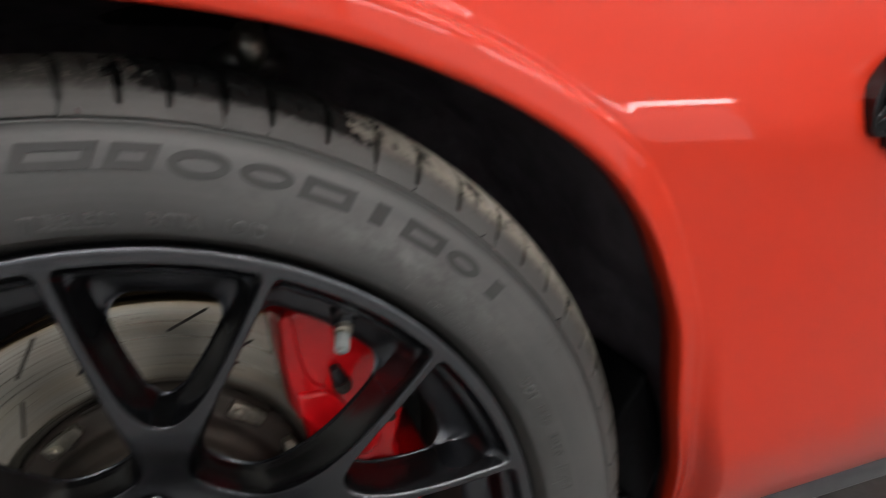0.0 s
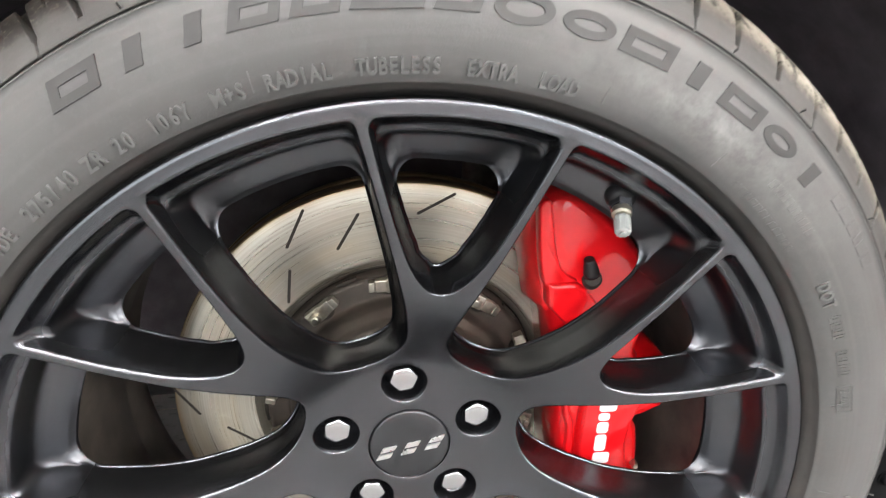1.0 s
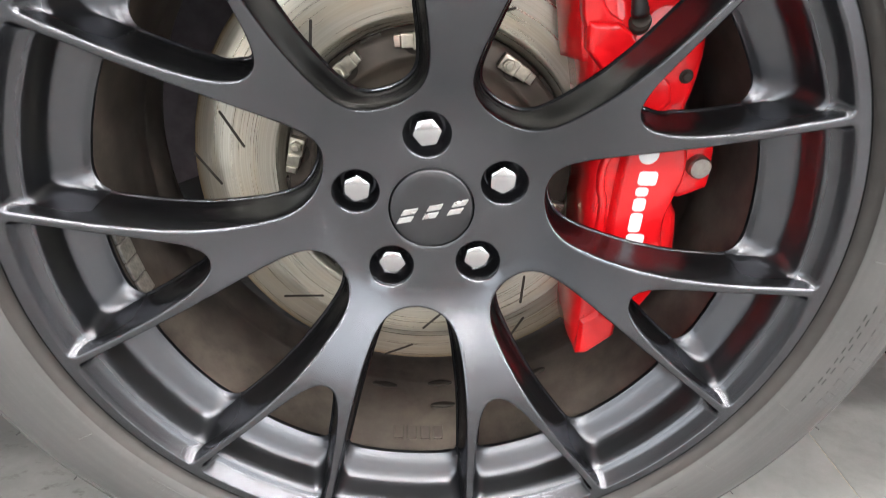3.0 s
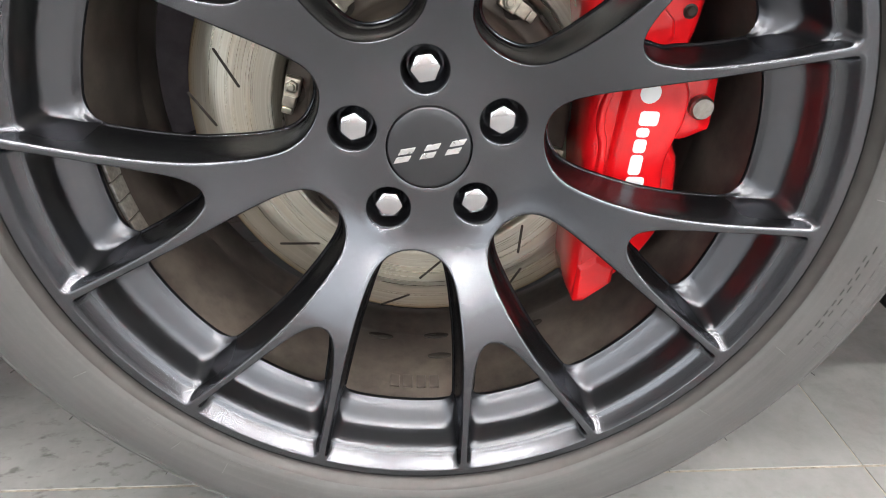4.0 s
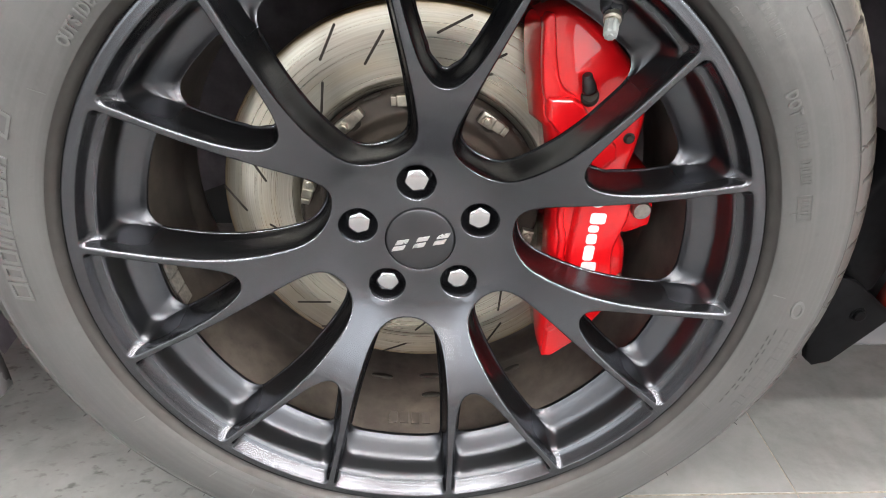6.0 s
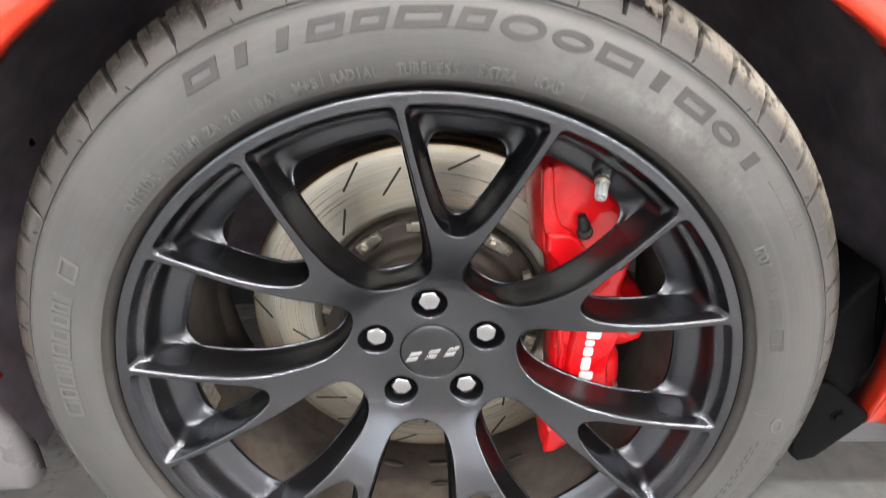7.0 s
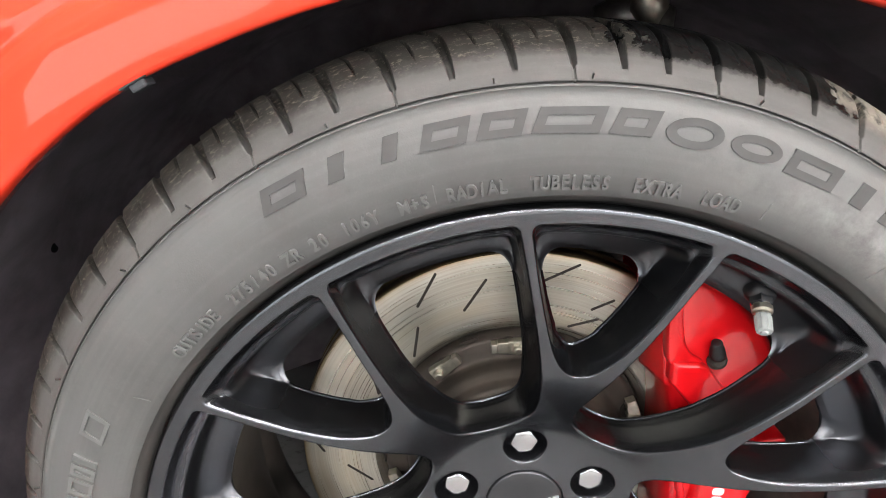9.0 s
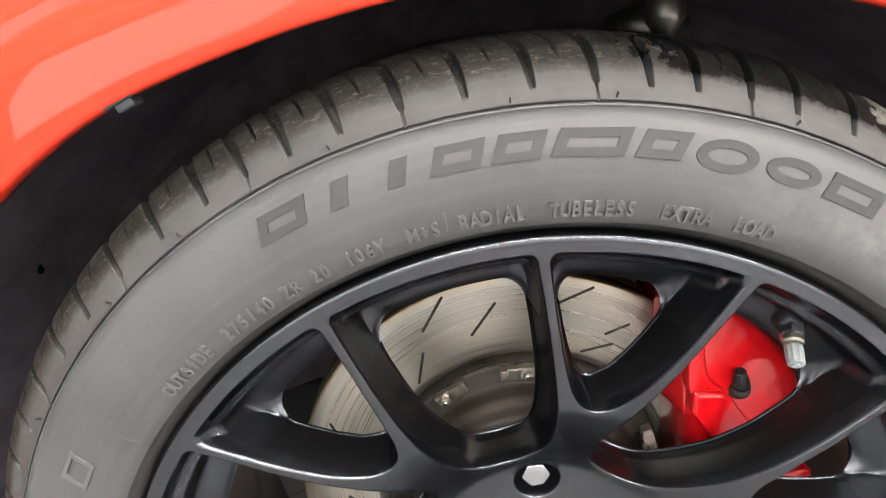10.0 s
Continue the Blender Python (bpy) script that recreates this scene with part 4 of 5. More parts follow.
# ---- brake caliper ----
caliper = thing("brake_caliper", "glossy red fixed brake caliper clamped over the disc", "brake caliper", (0, 0, HUB_Z))
outline = [(0.0965, 0.1905), (0.1080, 0.1985), (0.1240, 0.1975), (0.1420, 0.1870), (0.1600, 0.1715), (0.1790, 0.1500), (0.1905, 0.1280), (0.1935, 0.1080), (0.1900, 0.0800), (0.1860, 0.0640), (0.1890, 0.0560),
           (0.1895, 0.0080), (0.1905, -0.0050), (0.1960, -0.0180), (0.1985, -0.0550), (0.1890, -0.0850), (0.1720, -0.1120), (0.1500, -0.1330), (0.1330, -0.1480), (0.1240, -0.1480), (0.1190, -0.1200), (0.1205, -0.0700),
           (0.1205, -0.0200), (0.1190, 0.0300), (0.1130, 0.0750), (0.1050, 0.1150), (0.0980, 0.1550)]
body = smooth_line(outline + outline[:1], 110)[:-1]
caliper_body = part("caliper_body", prism(body, 0.0800, 0.185, inset=[(0.0085, 0.0), (0.0070, 0.0005), (0.0050, 0.0020), (0.0020, 0.0070), (0.0008, 0.0120), (0.0, 0.0200)]), CALIPER, caliper, "glossy red caliper casting")
# the raised rail along the inner edge, the side of the casting and the piston housing
rail = smooth_line([(0.0972, 0.1880), (0.1010, 0.1930), (0.1065, 0.1915), (0.1085, 0.1780), (0.1110, 0.1600), (0.1150, 0.1440), (0.1200, 0.1360), (0.1290, 0.1300), (0.1250, 0.1270), (0.1100, 0.1260), (0.1030, 0.1300), (0.0990, 0.1560), (0.0972, 0.1880)], 70)[:-1]
part("edge_rail", prism(rail, 0.0756, 0.118, inset=[(0.0020, 0.0), (0.0011, 0.0005), (0.0003, 0.0018), (0.0, 0.0060)]), CALIPER, caliper_body, "raised red edge rail")
side_bm = bmesh.new()
side_rows = []
for x, z in smooth_line([(0.1030, 0.1915), (0.0985, 0.1840), (0.0995, 0.1560), (0.1035, 0.1300), (0.1055, 0.1150), (0.1080, 0.1030)], 24):
    side_rows.append([side_bm.verts.new(p) for p in ((x + 0.020, 0.0860, z), (x, 0.0850, z), (x - 0.0015, 0.0870, z), (x - 0.0085, 0.1240, z - 0.002), (x - 0.0070, 0.1310, z - 0.002), (x + 0.020, 0.1320, z - 0.002))])
for p, q in zip(side_rows, side_rows[1:]):
    for k in range(6):
        side_bm.faces.new((p[k], p[(k + 1) % 6], q[(k + 1) % 6], q[k]))
for row in (side_rows[0], side_rows[-1][::-1]):
    side_bm.faces.new(row)
bmesh.ops.recalc_face_normals(side_bm, faces=side_bm.faces[:])
part("side_wall", side_bm, CALIPER, caliper_body, "sloping red inner side of the casting")
corners = [(0.1050, 0.1310), (0.1250, 0.1305), (0.1345, 0.1245), (0.1465, 0.1090), (0.1680, 0.0880), (0.1700, 0.0760), (0.1600, 0.0650), (0.1360, 0.0680), (0.1235, 0.0920), (0.1060, 0.1125)]


def faceted(corners, levels, back):
    """A boss with straight edges: the corner polygon shrunk about its middle at each (scale, y) level, front first."""
    bm = bmesh.new()
    cx, cz = sum(p[0] for p in corners) / len(corners), sum(p[1] for p in corners) / len(corners)
    loops = [[bm.verts.new((cx + (x - cx) * f, y, cz + (z - cz) * f)) for x, z in corners] for f, y in levels + [(levels[-1][0], back)]]
    n = len(corners)
    for a, b in zip(loops, loops[1:]):
        for i in range(n):
            bm.faces.new((a[i], a[(i + 1) % n], b[(i + 1) % n], b[i]))
    bm.faces.new(loops[0][::-1])
    bm.faces.new(loops[-1])
    bmesh.ops.recalc_face_normals(bm, faces=bm.faces[:])
    rim = [e for e in bm.edges if len(e.link_faces) == 2 and e.calc_face_angle(0) > 0.25]
    bmesh.ops.bevel(bm, geom=rim, offset=0.0009, segments=2, affect="EDGES", profile=0.5)
    return bm


part("piston_housing", faceted(corners, [(0.88, 0.0722), (0.96, 0.0738), (1.0, 0.0772)], 0.100), CALIPER, caliper_body, "", False)
panel = smooth_line([(0.1420, 0.0480), (0.1560, 0.0560), (0.1760, 0.0560), (0.1880, 0.0420), (0.1890, 0.0200), (0.1840, 0.0020), (0.1800, -0.0200), (0.1840, -0.0600), (0.1620, -0.0680), (0.1400, -0.0620), (0.1370, -0.0200), (0.1390, 0.0200), (0.1420, 0.0480)], 80)[:-1]
part("logo_panel", prism(panel, 0.0705, 0.100, inset=[(0.0045, 0.0), (0.0032, 0.0005), (0.0010, 0.0040), (0.0, 0.0090)]), CALIPER, caliper_body, "raised red panel")
ridge = smooth_line([(0.1290, 0.0420), (0.1345, 0.0400), (0.1310, 0.0240), (0.1320, 0.0100), (0.1350, -0.0020), (0.1340, -0.0400), (0.1280, -0.0420), (0.1285, -0.0040), (0.1255, 0.0100), (0.1250, 0.0260), (0.1290, 0.0420)], 60)[:-1]
part("rib", prism(ridge, 0.0765, 0.092, inset=[(0.0018, 0.0), (0.0010, 0.0006), (0.0, 0.0030)]), CALIPER, caliper_body)
ear = smooth_line([(0.1800, 0.0500), (0.2075, 0.0560), (0.2100, 0.0420), (0.2110, 0.0130), (0.2060, 0.0075), (0.1860, 0.0020), (0.1820, 0.0250), (0.1800, 0.0500)], 50)[:-1]
part("mounting_ear", prism(ear, 0.0800, 0.150, inset=[(0.0020, 0.0), (0.0008, 0.0006), (0.0, 0.0020)]), CALIPER, caliper_body)
bolt = part("mounting_bolt", tube_along(bmesh.new(), (0.1995, 0.086, 0.0275), (0.1990, 0.0715, 0.0275), [(0, 0.0100), (0.25, 0.0100), (0.3, 0.0086), (0.85, 0.0086), (1.0, 0.0074)], 24), STEEL, caliper, "dull grey mounting bolt head", False)
foot = faceted([(0.1240, -0.1460), (0.1330, -0.1460), (0.1560, -0.1270), (0.1570, -0.1100), (0.1400, -0.1000), (0.1250, -0.1100)], [(0.80, 0.0765), (1.0, 0.0800)], 0.100)
part("lower_foot", foot, CALIPER, caliper_body, "", False)
part("bleed_seat", tube_along(bmesh.new(), (0.1415, 0.0830, 0.1270), (0.1400, 0.0762, 0.1315), [(0, 0.0075), (0.7, 0.0075), (0.85, 0.0066), (1, 0.0060)], 20), SHADE_RUST, caliper, "rusty bleed nipple seat", False)
part("bleed_cap", tube_along(bmesh.new(), (0.1390, 0.0757, 0.1345), (0.1342, 0.0712, 0.1490), [(0, 0.0058), (0.22, 0.0059), (0.28, 0.0053), (0.42, 0.0055), (0.46, 0.0049), (0.60, 0.0050), (0.64, 0.0045), (0.92, 0.0041), (0.98, 0.0038), (1, 0.0031)], 20), RUBBER_CAP, caliper, "black rubber bleed nipple cap")
part("cover_bolt", tube_along(bmesh.new(), (0.1790, 0.0830, 0.0930), (0.1788, 0.0765, 0.0930), [(0, 0.0052), (0.5, 0.0050), (0.55, 0.0034), (0.9, 0.0034), (1, 0.0026)], 16), SHADE_RUST, caliper, "small rusty cover bolt", False)
part("boss_pin", tube_along(bmesh.new(), (0.1915, 0.085, -0.0470), (0.1910, 0.0735, -0.0465), [(0, 0.0030), (0.8, 0.0030), (1, 0.0020)], 14), ZINC, caliper, "small zinc locating pin", False)
# the maker's wordmark, six white shapes one above the other, the letter heads to the outside
lm = Matrix.Translation((0.1585, 0.0702, 0.0270)) @ spin(-3.0)
disc = part("wordmark_shape", prism(disc_outline(0.0075, 28), -0.0002, 0.0008, 0.0001), WHITE_PAINT, caliper_body, "plain white emblem disc", False)
disc.matrix_basis = Matrix.Translation((0.1580, 0.0702, 0.0400))
z = 0.0
for length, tall in ((0.0110, 0.0145), (0.0072, 0.0098), (0.0108, 0.0098), (0.0162, 0.0098), (0.0110, 0.0145), (0.0108, 0.0098)):
    pts = [(-0.0055, z), (-0.0055 + tall, z), (-0.0055 + tall, z - length), (-0.0055, z - length)]
    rounded = []
    for (x0, z0), sx, sz in zip(pts, (1, -1, -1, 1), (-1, -1, 1, 1)):
        c = 0.0025
        rounded += [(x0, z0 + sz * c), (x0 + sx * c * 0.3, z0 + sz * c * 0.3), (x0 + sx * c, z0)] if sx * sz < 0 else [(x0 + sx * c, z0), (x0 + sx * c * 0.3, z0 + sz * c * 0.3), (x0, z0 + sz * c)]
    ob = part("wordmark_shape", prism(rounded, -0.0002, 0.0008, 0.0001), WHITE_PAINT, caliper_body, "plain white wordmark shape", False)
    ob.matrix_basis = lm
    z -= length + 0.0015


# ---- car ----
car = thing("car", "glossy red coupe, front wing and wheel arch seen close", "car", (0, 0, 0))
ARCH_A = [-16, -11, -6.8, -2, 2, 7.6, 14.7, 21.7, 29, 36, 43, 50.8, 57, 65.5, 74, 81.6, 93, 105, 115, 123, 128, 134, 145, 158, 172, 188, 197]
ARCH_R = [0.512, 0.486, 0.4720, 0.4570, 0.4440, 0.4310, 0.4270, 0.4305, 0.4322, 0.4350, 0.4335, 0.4235, 0.4150, 0.4055, 0.3985, 0.3948, 0.3930, 0.3942, 0.3985, 0.4055, 0.4092, 0.4130, 0.4200, 0.4250, 0.4300, 0.4400, 0.4500]
ARCH_Y = [0.100, 0.078, 0.065, 0.050, 0.038, 0.026, 0.016, 0.008, 0.003, 0.0, 0.0, 0.0, 0.0, 0.0, 0.0, 0.0, 0.0, 0.0, 0.0, 0.0, 0.0, 0.002, 0.006, 0.014, 0.030, 0.055, 0.075]
fine = smooth_line(list(zip(ARCH_A, [r * 100 for r in ARCH_R], [y * 100 for y in ARCH_Y])), 150)


def arch_at(a):
    return float(np.interp(a, fine[:, 0], fine[:, 1])) / 100, float(np.interp(a, fine[:, 0], fine[:, 2])) / 100


def panel_y(x, zz):
    """Depth of the wing panel: it leans in above the waist line, tucks in below and turns in towards the nose."""
    surf = 0.30 * (0.5 * ((zz - 0.674) + math.sqrt((zz - 0.674) ** 2 + 0.010 ** 2))) + 0.55 * max(0.0, zz - 0.80) ** 1.3 + 0.016 * max(0.0, 0.655 - zz) / 0.3 + 0.10 * max(0.0, 0.36 - zz) + 0.010 * max(0.0, x - 0.45) + 0.003
    if x > 0.2:
        surf += 0.036 * (max(0.0, 0.46 - zz) / 0.21) ** 4 * min(1.0, (x - 0.2) / 0.2)
    if x < -0.25:
        surf += 0.35 * (-0.25 - x) ** 2
    return surf


def build_wing():
    """The front wing: a rolled arch lip, a flat flare band, a soft step, then the panel out to the doors, bonnet and nose."""
    bm = bmesh.new()
    rows = []
    angles = np.linspace(-15, 184, 200)
    for a in angles:
        r, y = arch_at(a)
        band = float(np.interp(a, [-15, 15, 30, 45, 60, 105, 125, 145, 184], [0.006, 0.015, 0.020, 0.023, 0.028, 0.033, 0.043, 0.046, 0.040]))
        c, s = math.cos(radians(a)), math.sin(radians(a))
        least = float(np.interp(a, [-15, 15, 30, 45, 70, 90, 120, 150, 184], [0.0, 0.001, 0.003, 0.004, 0.010, 0.014, 0.017, 0.017, 0.010]))
        broad = float(np.interp(a, [100, 125], [1.0, 2.2]))
        edge_r = r + band + 0.009
        lean = band * 0.11
        step = min(0.022, max(least, panel_y(edge_r * c, edge_r * s + HUB_Z) - y))
        far = min(abs(0.98 / c) if abs(c) > 1e-6 else 9, ((0.62 if s > 0 else -0.112) / s) if abs(s) > 1e-6 else 9)
        band -= 0.006 * (broad - 1.0)
        far = max(far, r + band + 0.03)
        prof = [(r + 0.004, y + 0.030), (r + 0.0005, y + 0.012), (r, y + 0.004), (r + 0.0008, y + 0.001), (r + 0.003, y), (r + band * 0.35, y + lean * 0.30), (r + band * 0.7, y + lean * 0.72), (r + band - 0.003, y + lean), (r + band, y + lean + step * 0.06),
                (r + band + 0.0015 * broad, y + lean * 0.8 + step * 0.25), (r + band + 0.0048 * broad, y + step * 0.90), (r + band + 0.0058 * broad, y + step * 1.00), (r + band + 0.0072 * broad, y + step * 1.02), (r + band + 0.009 * broad, y + step)]
        start = prof[-1][0]
        for k in range(1, 41):
            f = (k / 40) ** 1.3
            rr = start + (far - start) * f
            prof.append((rr, None))
        row = []
        for j, (rr, yy) in enumerate(prof):
            x, z = rr * c, rr * s
            # the panel leans in above and below the waist line
            zz = z + HUB_Z
            surf = panel_y(x, zz)
            if yy is None:
                f = (rr - start) / max(far - start, 1e-6)
                own = y + step
                w = min(1.0, f * 50.0)
                w = w * w * (3 - 2 * w)
                yy = own + (surf - own) * w
            row.append(bm.verts.new((x, yy, max(z + HUB_Z, 0.2386 - 0.0006 * (j < 12)))))
        rows.append(row)
    for p, q in zip(rows, rows[1:]):
        for j in range(len(p) - 1):
            bm.faces.new((p[j], p[j + 1], q[j + 1], q[j]))
    bmesh.ops.remove_doubles(bm, verts=bm.verts[:], dist=0.00002)
    bmesh.ops.recalc_face_normals(bm, faces=bm.faces[:])
    return bm


wing = part("front_wing", build_wing(), PAINT, car, "glossy orange-red front wing")
solidify = wing.modifiers.new("sheet", "SOLIDIFY")
solidify.thickness, solidify.offset = 0.0012, -1.0


def build_liner():
    bm = bmesh.new()
    rows = []
    for a in np.linspace(-18, 198, 120):
        r, y = arch_at(min(196, max(-15, a)))
        wob = 0.010 * math.sin(radians(a * 9)) + 0.004 * math.sin(radians(a * 23 + 40))
        c, s = math.cos(radians(a)), math.sin(radians(a))
        row = [bm.verts.new((rr * c, yy, rr * s + HUB_Z)) for rr, yy in ((r + 0.012, y + 0.014), (r + 0.016, y + 0.03), (r + 0.030 + wob, y + 0.06), (r + 0.036 + wob, 0.16), (r + 0.030 - wob, 0.22), (r + 0.032, 0.28), (r + 0.02, 0.40), (0.22, 0.43), (0.10, 0.43))]
        rows.append(row)
    for p, q in zip(rows, rows[1:]):
        for j in range(len(p) - 1):
            bm.faces.new((p[j], p[j + 1], q[j + 1], q[j]))
    return bm


liner = part("arch_liner", build_liner(), LINER, car, "dusty black felt wheel arch liner")

part("rivet", tube_along(bmesh.new(), (-0.4285, 0.200, 0.5315), (-0.4175, 0.199, 0.5270), [(0, 0.0095), (0.35, 0.0095), (0.55, 0.0075), (0.75, 0.0040), (1, 0.0030)], 18), FLAP, liner, "black plastic liner rivet", False)

# the rest of the car, closed and plain: bonnet, far wing, nose, cabin and tail
def loft(sections):
    """A closed skin through sections that all have the same number of (x, y, z) points."""
    bm = bmesh.new()
    rows = [[bm.verts.new(p) for p in row] for row in sections]
    n = len(rows[0])
    for p, q in zip(rows, rows[1:]):
        for i in range(n):
            bm.faces.new((p[i], p[(i + 1) % n], q[(i + 1) % n], q[i]))
    bm.faces.new(rows[0])
    bm.faces.new(rows[-1][::-1])
    bmesh.ops.recalc_face_normals(bm, faces=bm.faces[:])
    return bm


CAR_MID = 0.93
bonnet_rows = []
for x, top in ((-0.95, 0.90), (-0.80, 0.945), (-0.40, 0.975), (0.20, 0.995), (0.70, 1.005), (1.02, 1.010)):
    row = [(x, CAR_MID + 0.80 * f, top - 0.035 * abs(f) ** 2.5) for f in (-1.0, -0.9, -0.7, -0.4, 0.0, 0.4, 0.7, 0.9, 1.0)]
    bonnet_rows.append(row + [(x, CAR_MID + 0.80, top - 0.075), (x, CAR_MID - 0.80, top - 0.075)])
part("bonnet", loft(bonnet_rows), PAINT, car, "red bonnet")
shell_rows = []
for x, roof, half, low in ((1.02, 1.010, 0.76, 0.24), (1.30, 1.130, 0.70, 0.24), (1.75, 1.370, 0.60, 0.24), (2.20, 1.420, 0.57, 0.24), (2.70, 1.390, 0.58, 0.24), (3.20, 1.190, 0.64, 0.24), (3.55, 1.080, 0.72, 0.26), (3.90, 1.050, 0.74, 0.30), (3.98, 0.980, 0.72, 0.42)):
    side = [(0.86, low), (0.905, 0.45), (0.91, 0.67), (0.875, 0.90), (half + 0.06, max(0.93, roof - 0.10)), (half - 0.04, roof)]
    shell_rows.append([(x, CAR_MID - w, z) for w, z in side] + [(x, CAR_MID + w, z) for w, z in side[::-1]])
part("body_shell", loft(shell_rows), PAINT, car, "red cabin, doors and tail")
part("side_window", loft([[(x, CAR_MID - w0 - t, 0.955), (x, CAR_MID - w1 - t, z)] + [(x, CAR_MID - w1 + 0.02, z), (x, CAR_MID - w0 + 0.02, 0.955)] for x, w0, w1, z, t in ((1.55, 0.84, 0.76, 1.10, 0.004), (1.90, 0.85, 0.66, 1.27, 0.006), (2.40, 0.85, 0.645, 1.29, 0.006), (2.90, 0.85, 0.74, 1.12, 0.004))]), BLACK_GLOSS, car, "dark side window")
bm = bmesh.new()
add_box(bm, -0.55, 3.70, 0.44, 1.55, 0.17, 0.26, 0.01)
part("underbody", bm, DARK, car, "black underbody")
bm = bmesh.new()
add_box(bm, -0.95, 1.02, 1.72, 1.77, 0.26, 0.93, 0.02)
part("far_wing", bm, PAINT, car, "red front wing")
part("nose", loft([[(-0.955, 0.30, 0.24), (-0.955, 1.56, 0.24), (-0.955, 1.72, 0.90), (-0.955, 0.16, 0.90)], [(-1.05, 0.42, 0.26), (-1.05, 1.44, 0.26), (-1.02, 1.56, 0.84), (-1.02, 0.32, 0.84)]]), PAINT, car, "red nose")
sill_bm = bmesh.new()
add_box(sill_bm, 0.430, 3.3, 0.0905, 0.16, 0.203, 0.2375, 0.004)
part("sill", sill_bm, SILL, car, "dark grey sill trim")
edge = smooth_line([(-0.760, 0.128), (-0.540, 0.128), (-0.490, 0.1285), (-0.478, 0.1330), (-0.4735, 0.1420), (-0.4712, 0.1837), (-0.4740, 0.2158), (-0.4840, 0.2450), (-0.5050, 0.2660), (-0.5400, 0.2760), (-0.760, 0.2800)], 160)
part("bumper_edge", prism(edge, 0.092, 0.118, inset=[(0.012, 0.0), (0.009, 0.0006), (0.003, 0.006), (0.0, 0.012)]), BUMPER, car, "pale grey lower bumper edge")

# mud guard behind the wheel
guard = [(0.405, 0.300), (0.432, 0.292), (0.4800, 0.2545), (0.4815, 0.2440), (0.4380, 0.1890), (0.4200, 0.1840), (0.4110, 0.1920), (0.400, 0.235)]
flap = part("mud_guard", prism(guard, 0.0815, 0.0895, 0.0025), FLAP, car, "black moulded plastic mud guard")
part("screw", tube_along(bmesh.new(), (0.4455, 0.082, 0.2528), (0.4455, 0.0765, 0.2528), [(0, 0.0085), (0.3, 0.0080), (0.32, 0.0062), (0.9, 0.0060), (1, 0.0045)], 18), FLAP, flap, "black flanged screw", False)
inner = smooth_line([(0.440, 0.430), (0.462, 0.380), (0.4690, 0.326), (0.4616, 0.296), (0.457, 0.277), (0.447, 0.274), (0.434, 0.281), (0.412, 0.320), (0.410, 0.380), (0.440, 0.430)], 40)[:-1]
part("liner_lip", prism(inner, 0.088, 0.20, 0.006), FLAP, car, "black plastic liner lip")

# lip clip and the strut with its spring seat behind the tyre
bm = bmesh.new()
add_box(bm, -0.0085, 0.0085, 0.001, 0.016, -0.0020, 0.0035, 0.0012)
add_box(bm, -0.0035, 0.0060, 0.002, 0.013, -0.0060, -0.0015, 0.0012)
clip = part("liner_clip", bm, CLIP, car, "small grey liner clip", False)
clip.matrix_basis = Matrix.Translation((-0.2225, 0.0, 0.6912)) @ spin(28)
strut = part("strut", tube_along(bmesh.new(), (0.085, 0.24, 0.36), (0.105, 0.235, 0.86), [(0, 0.024), (0.70, 0.024), (0.71, 0.034), (0.74, 0.034), (0.76, 0.014), (1, 0.014)], 24), STEEL, car, "dusty steel suspension strut")
part("ball_joint", tube_along(bmesh.new(), (0.100, 0.203, 0.750), (0.100, 0.196, 0.714), [(0, 0.010), (0.3, 0.015), (0.6, 0.015), (0.8, 0.010), (1, 0.006)], 20), ZINC, car, "rusty ball joint end")
part("upper_arm", tube_along(bmesh.new(), (0.108, 0.215, 0.760), (-0.02, 0.36, 0.775), [(0, 0.018), (0.3, 0.013), (1, 0.016)], 14), DARK, car, "dark upper control arm")

# round black badge on the wing: an open ring with slanting strokes, the red panel showing between them
def ribbon(points, width, y0, y1, closed=False):
    """A flat bar of even width along an (x, z) line, its edges rounded."""
    p = np.array(points, float)
    t = np.roll(p, -1, 0) - np.roll(p, 1, 0) if closed else np.gradient(p, axis=0)
    t /= np.linalg.norm(t, axis=1)[:, None] + 1e-12
    side = np.stack([-t[:, 1], t[:, 0]], 1) * width / 2
    bm = bmesh.new()
    rows = [[bm.verts.new((*(q + s * f)[:1], y, *(q + s * f)[1:])) for f, y in ((-1, y1), (-1, y0 + 0.001), (-0.7, y0), (0.7, y0), (1, y0 + 0.001), (1, y1))] for q, s in zip(p, side)]
    pairs = list(zip(rows, rows[1:])) + ([(rows[-1], rows[0])] if closed else [])
    for a, b in pairs:
        for k in range(5):
            bm.faces.new((a[k], a[k + 1], b[k + 1], b[k]))
    if not closed:
        bm.faces.new(rows[0])
        bm.faces.new(rows[-1][::-1])
    bmesh.ops.recalc_face_normals(bm, faces=bm.faces[:])
    return bm


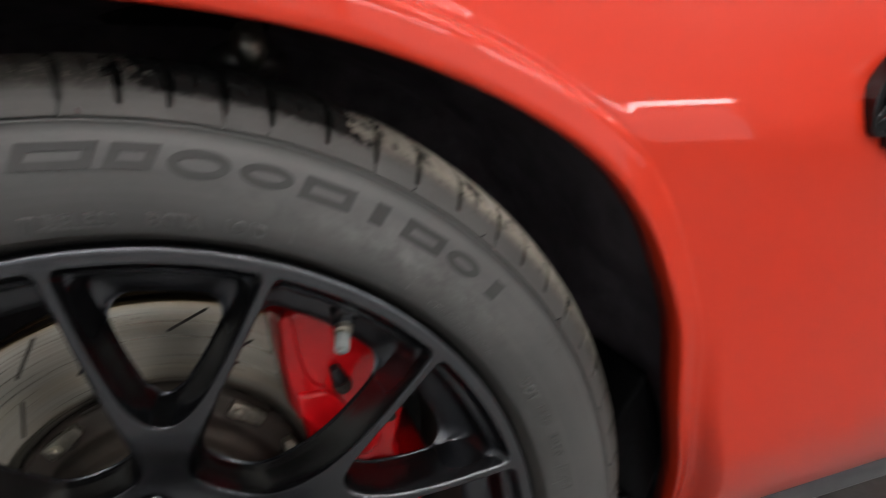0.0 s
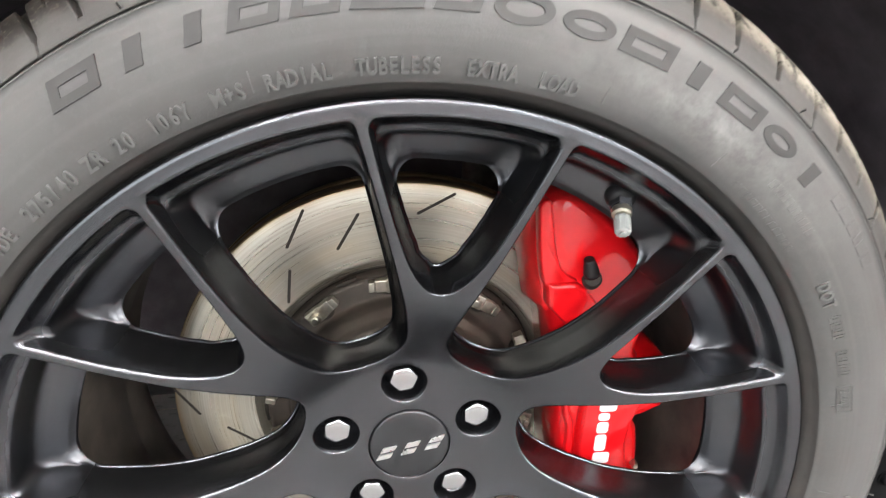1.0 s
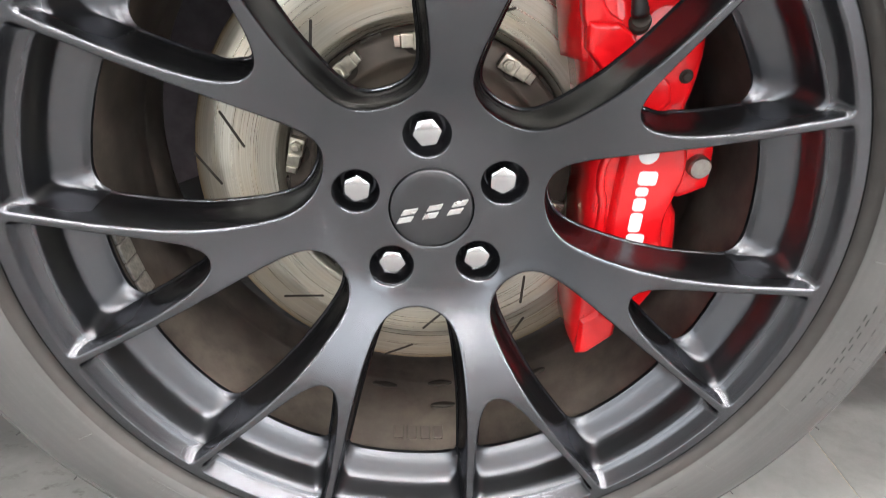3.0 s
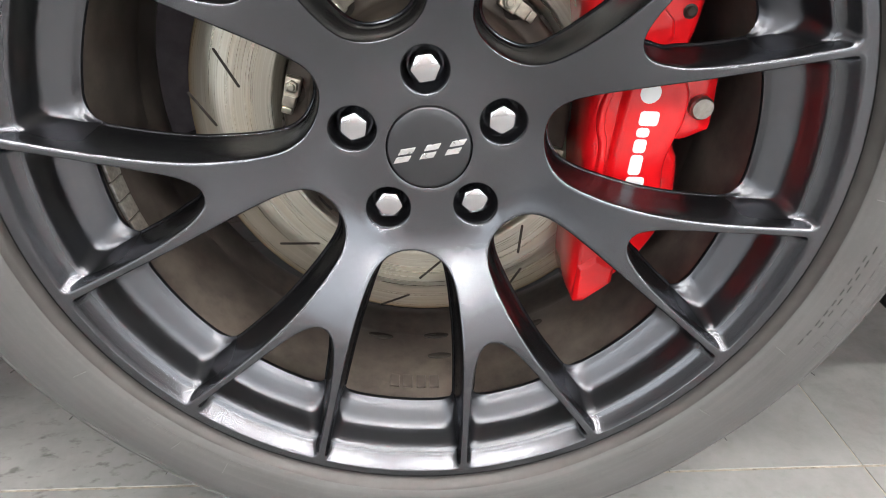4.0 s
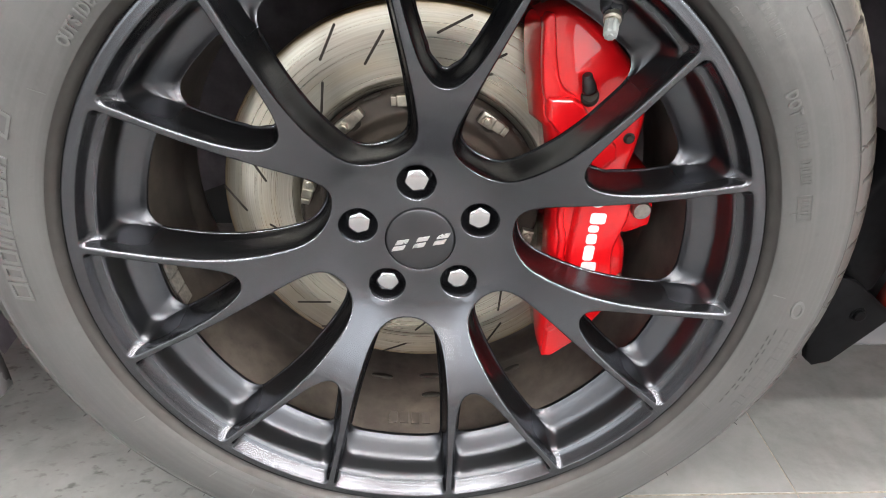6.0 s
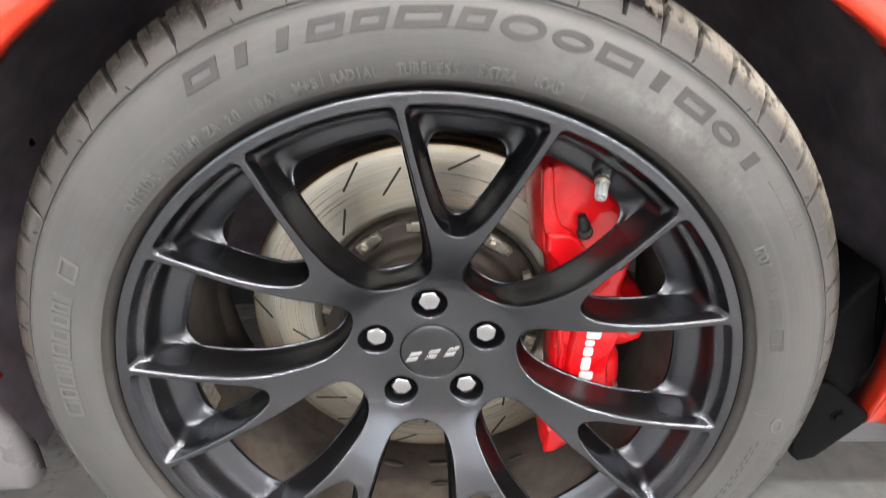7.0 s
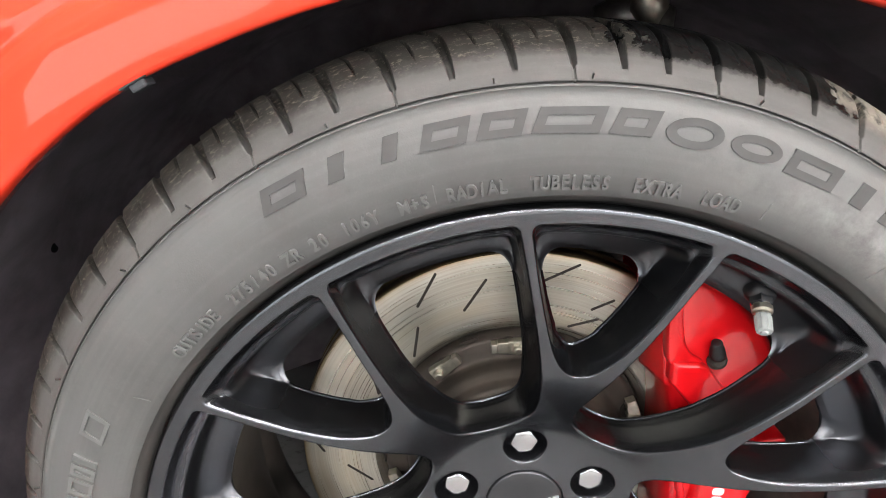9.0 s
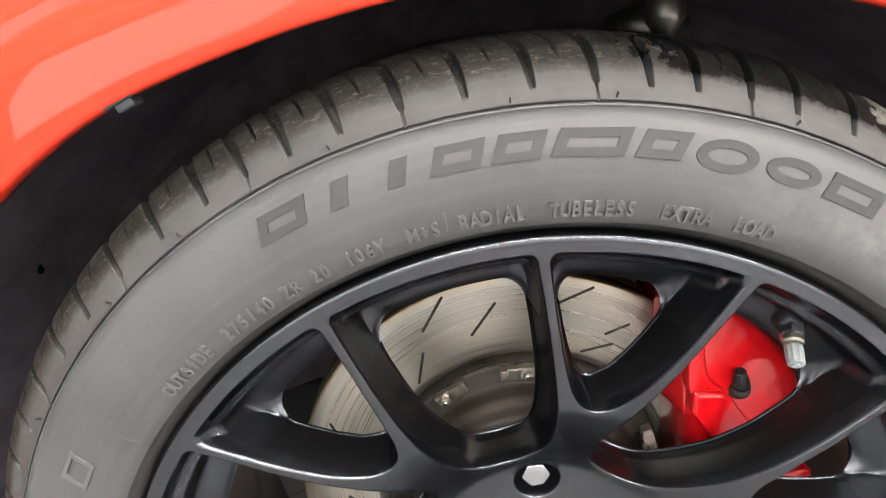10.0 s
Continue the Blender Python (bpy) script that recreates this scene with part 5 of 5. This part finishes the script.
badge_line = smooth_line([(0.5600, 0.6900), (0.5680, 0.7080), (0.5840, 0.7240), (0.6040, 0.7290), (0.6260, 0.7220), (0.6370, 0.7000), (0.6340, 0.6740), (0.6150, 0.6570), (0.5950, 0.6520), (0.5830, 0.6540), (0.5780, 0.6620), (0.5640, 0.6640), (0.5600, 0.6760), (0.5600, 0.6900)], 70)[:-1]
badge = part("wing_badge", ribbon(badge_line, 0.0058, -0.0020, 0.0120, True), BLACK_GLOSS, car, "gloss black open badge on the red wing", False)
for width, pts in ((0.0062, [(0.5640, 0.6740), (0.5760, 0.6860), (0.5900, 0.6935), (0.6080, 0.6985)]), (0.0060, [(0.5700, 0.6900), (0.5860, 0.7040), (0.6060, 0.7200)]), (0.0110, [(0.5650, 0.6680), (0.5800, 0.6725), (0.6000, 0.6760)]),
                   (0.0070, [(0.5780, 0.6600), (0.5930, 0.6700), (0.6120, 0.6720)]), (0.0080, [(0.6000, 0.6900), (0.6180, 0.7000), (0.6340, 0.7040)]), (0.0070, [(0.6100, 0.6650), (0.6220, 0.6800), (0.6340, 0.6880)])):
    part("badge_stroke", ribbon(smooth_line(pts, 10), width, -0.0016, 0.0120), BLACK_GLOSS, badge, "gloss black slanting stroke", False)

# ---- setting: tiled floor, walls, ceiling ----
floor = tagged(mesh_object("floor", add_box(bmesh.new(), -6.0, 7.0, -3.7, 6.0, -0.12, -0.0009), GROUT, None, "", False), "grout bed under grey floor tiles", "floor", kind="structure")
bm = bmesh.new()
TX, TY = 1.200, 0.600
add_box(bm, 0.0009, TX - 0.0009, 0.0014, TY - 0.0014, -0.009, 0.0, 0.0005)
first = None
for i in range(-5, 5):
    for j in range(-6, 9):
        m = Matrix.Translation((0.449 + TX * i, 0.060 + TY * j, 0))
        if first is None:
            first = mesh_object("tile", bm, TILE, floor, "", False)
            first.matrix_basis = m
        else:
            shared("tile", first.data, floor, m)
for name, box in (("wall_north", (-5.55, 6.45, 5.36, 5.46, -0.01, 2.9)), ("wall_west", (-5.55, -5.45, -3.54, 5.36, -0.01, 2.9)), ("wall_east", (6.35, 6.45, -3.54, 5.36, -0.01, 2.9))):
    tagged(mesh_object(name, add_box(bmesh.new(), *box), WALL, None, "", False), "plain light grey painted wall", "wall", kind="structure")
# unseen wall behind the camera; openings and middle pier added to shape the light
bm = bmesh.new()
for box in ((-5.55, -5.35, -3.64, -3.54, -0.01, 2.9), (6.25, 6.45, -3.64, -3.54, -0.01, 2.9), (-5.35, 6.25, -3.64, -3.54, 2.36, 2.9), (-5.35, 6.25, -3.64, -3.54, -0.01, 0.56), (-1.05, 1.05, -3.64, -3.54, 0.56, 2.36), (-5.35, -4.35, -3.64, -3.54, 0.56, 2.36), (4.35, 6.25, -3.64, -3.54, 0.56, 2.36)):
    add_box(bm, *box)
tagged(mesh_object("wall_south", bm, WALL, None, "", False), "plain light grey wall, unseen, with two openings added for the fill lamps", "wall", kind="structure")
tagged(mesh_object("ceiling", add_box(bmesh.new(), -5.55, 6.45, -3.64, 5.46, 2.9, 3.0), CEILING, None, "", False), "plain white ceiling", "ceiling", kind="structure")

# tube lamps in rows under the ceiling
first = None
for y, z, x0 in ((-2.9, 2.20, -0.72), (-1.4, 2.70, -0.45), (-0.4, 2.70, -0.45), (1.8, 2.70, -0.45)):
    for x in (x0, x0 + 1.85, x0 + 3.70):
        if first is None:
            first = thing("ceiling_light", "lit white tube lamp hanging under the ceiling", "ceiling light", (x, y, z), "tube lamps")
            part("tube", add_box(bmesh.new(), -0.75, 0.75, -0.050, 0.050, -0.03, 0.03, 0.012), TUBE, first, "lit tube", False)
            part("batten", add_box(bmesh.new(), -0.76, 0.76, -0.060, 0.060, 0.034, 0.07, 0.004), CEILING, first, "white batten", False)
            part("hanger", add_box(bmesh.new(), -0.6, -0.59, -0.005, 0.005, 0.06, 0.70), CEILING, first, "", False)
            part("hanger", add_box(bmesh.new(), 0.59, 0.60, -0.005, 0.005, 0.06, 0.70), CEILING, first, "", False)
        else:
            copy_thing(first, Matrix.Translation((x, y, z)))
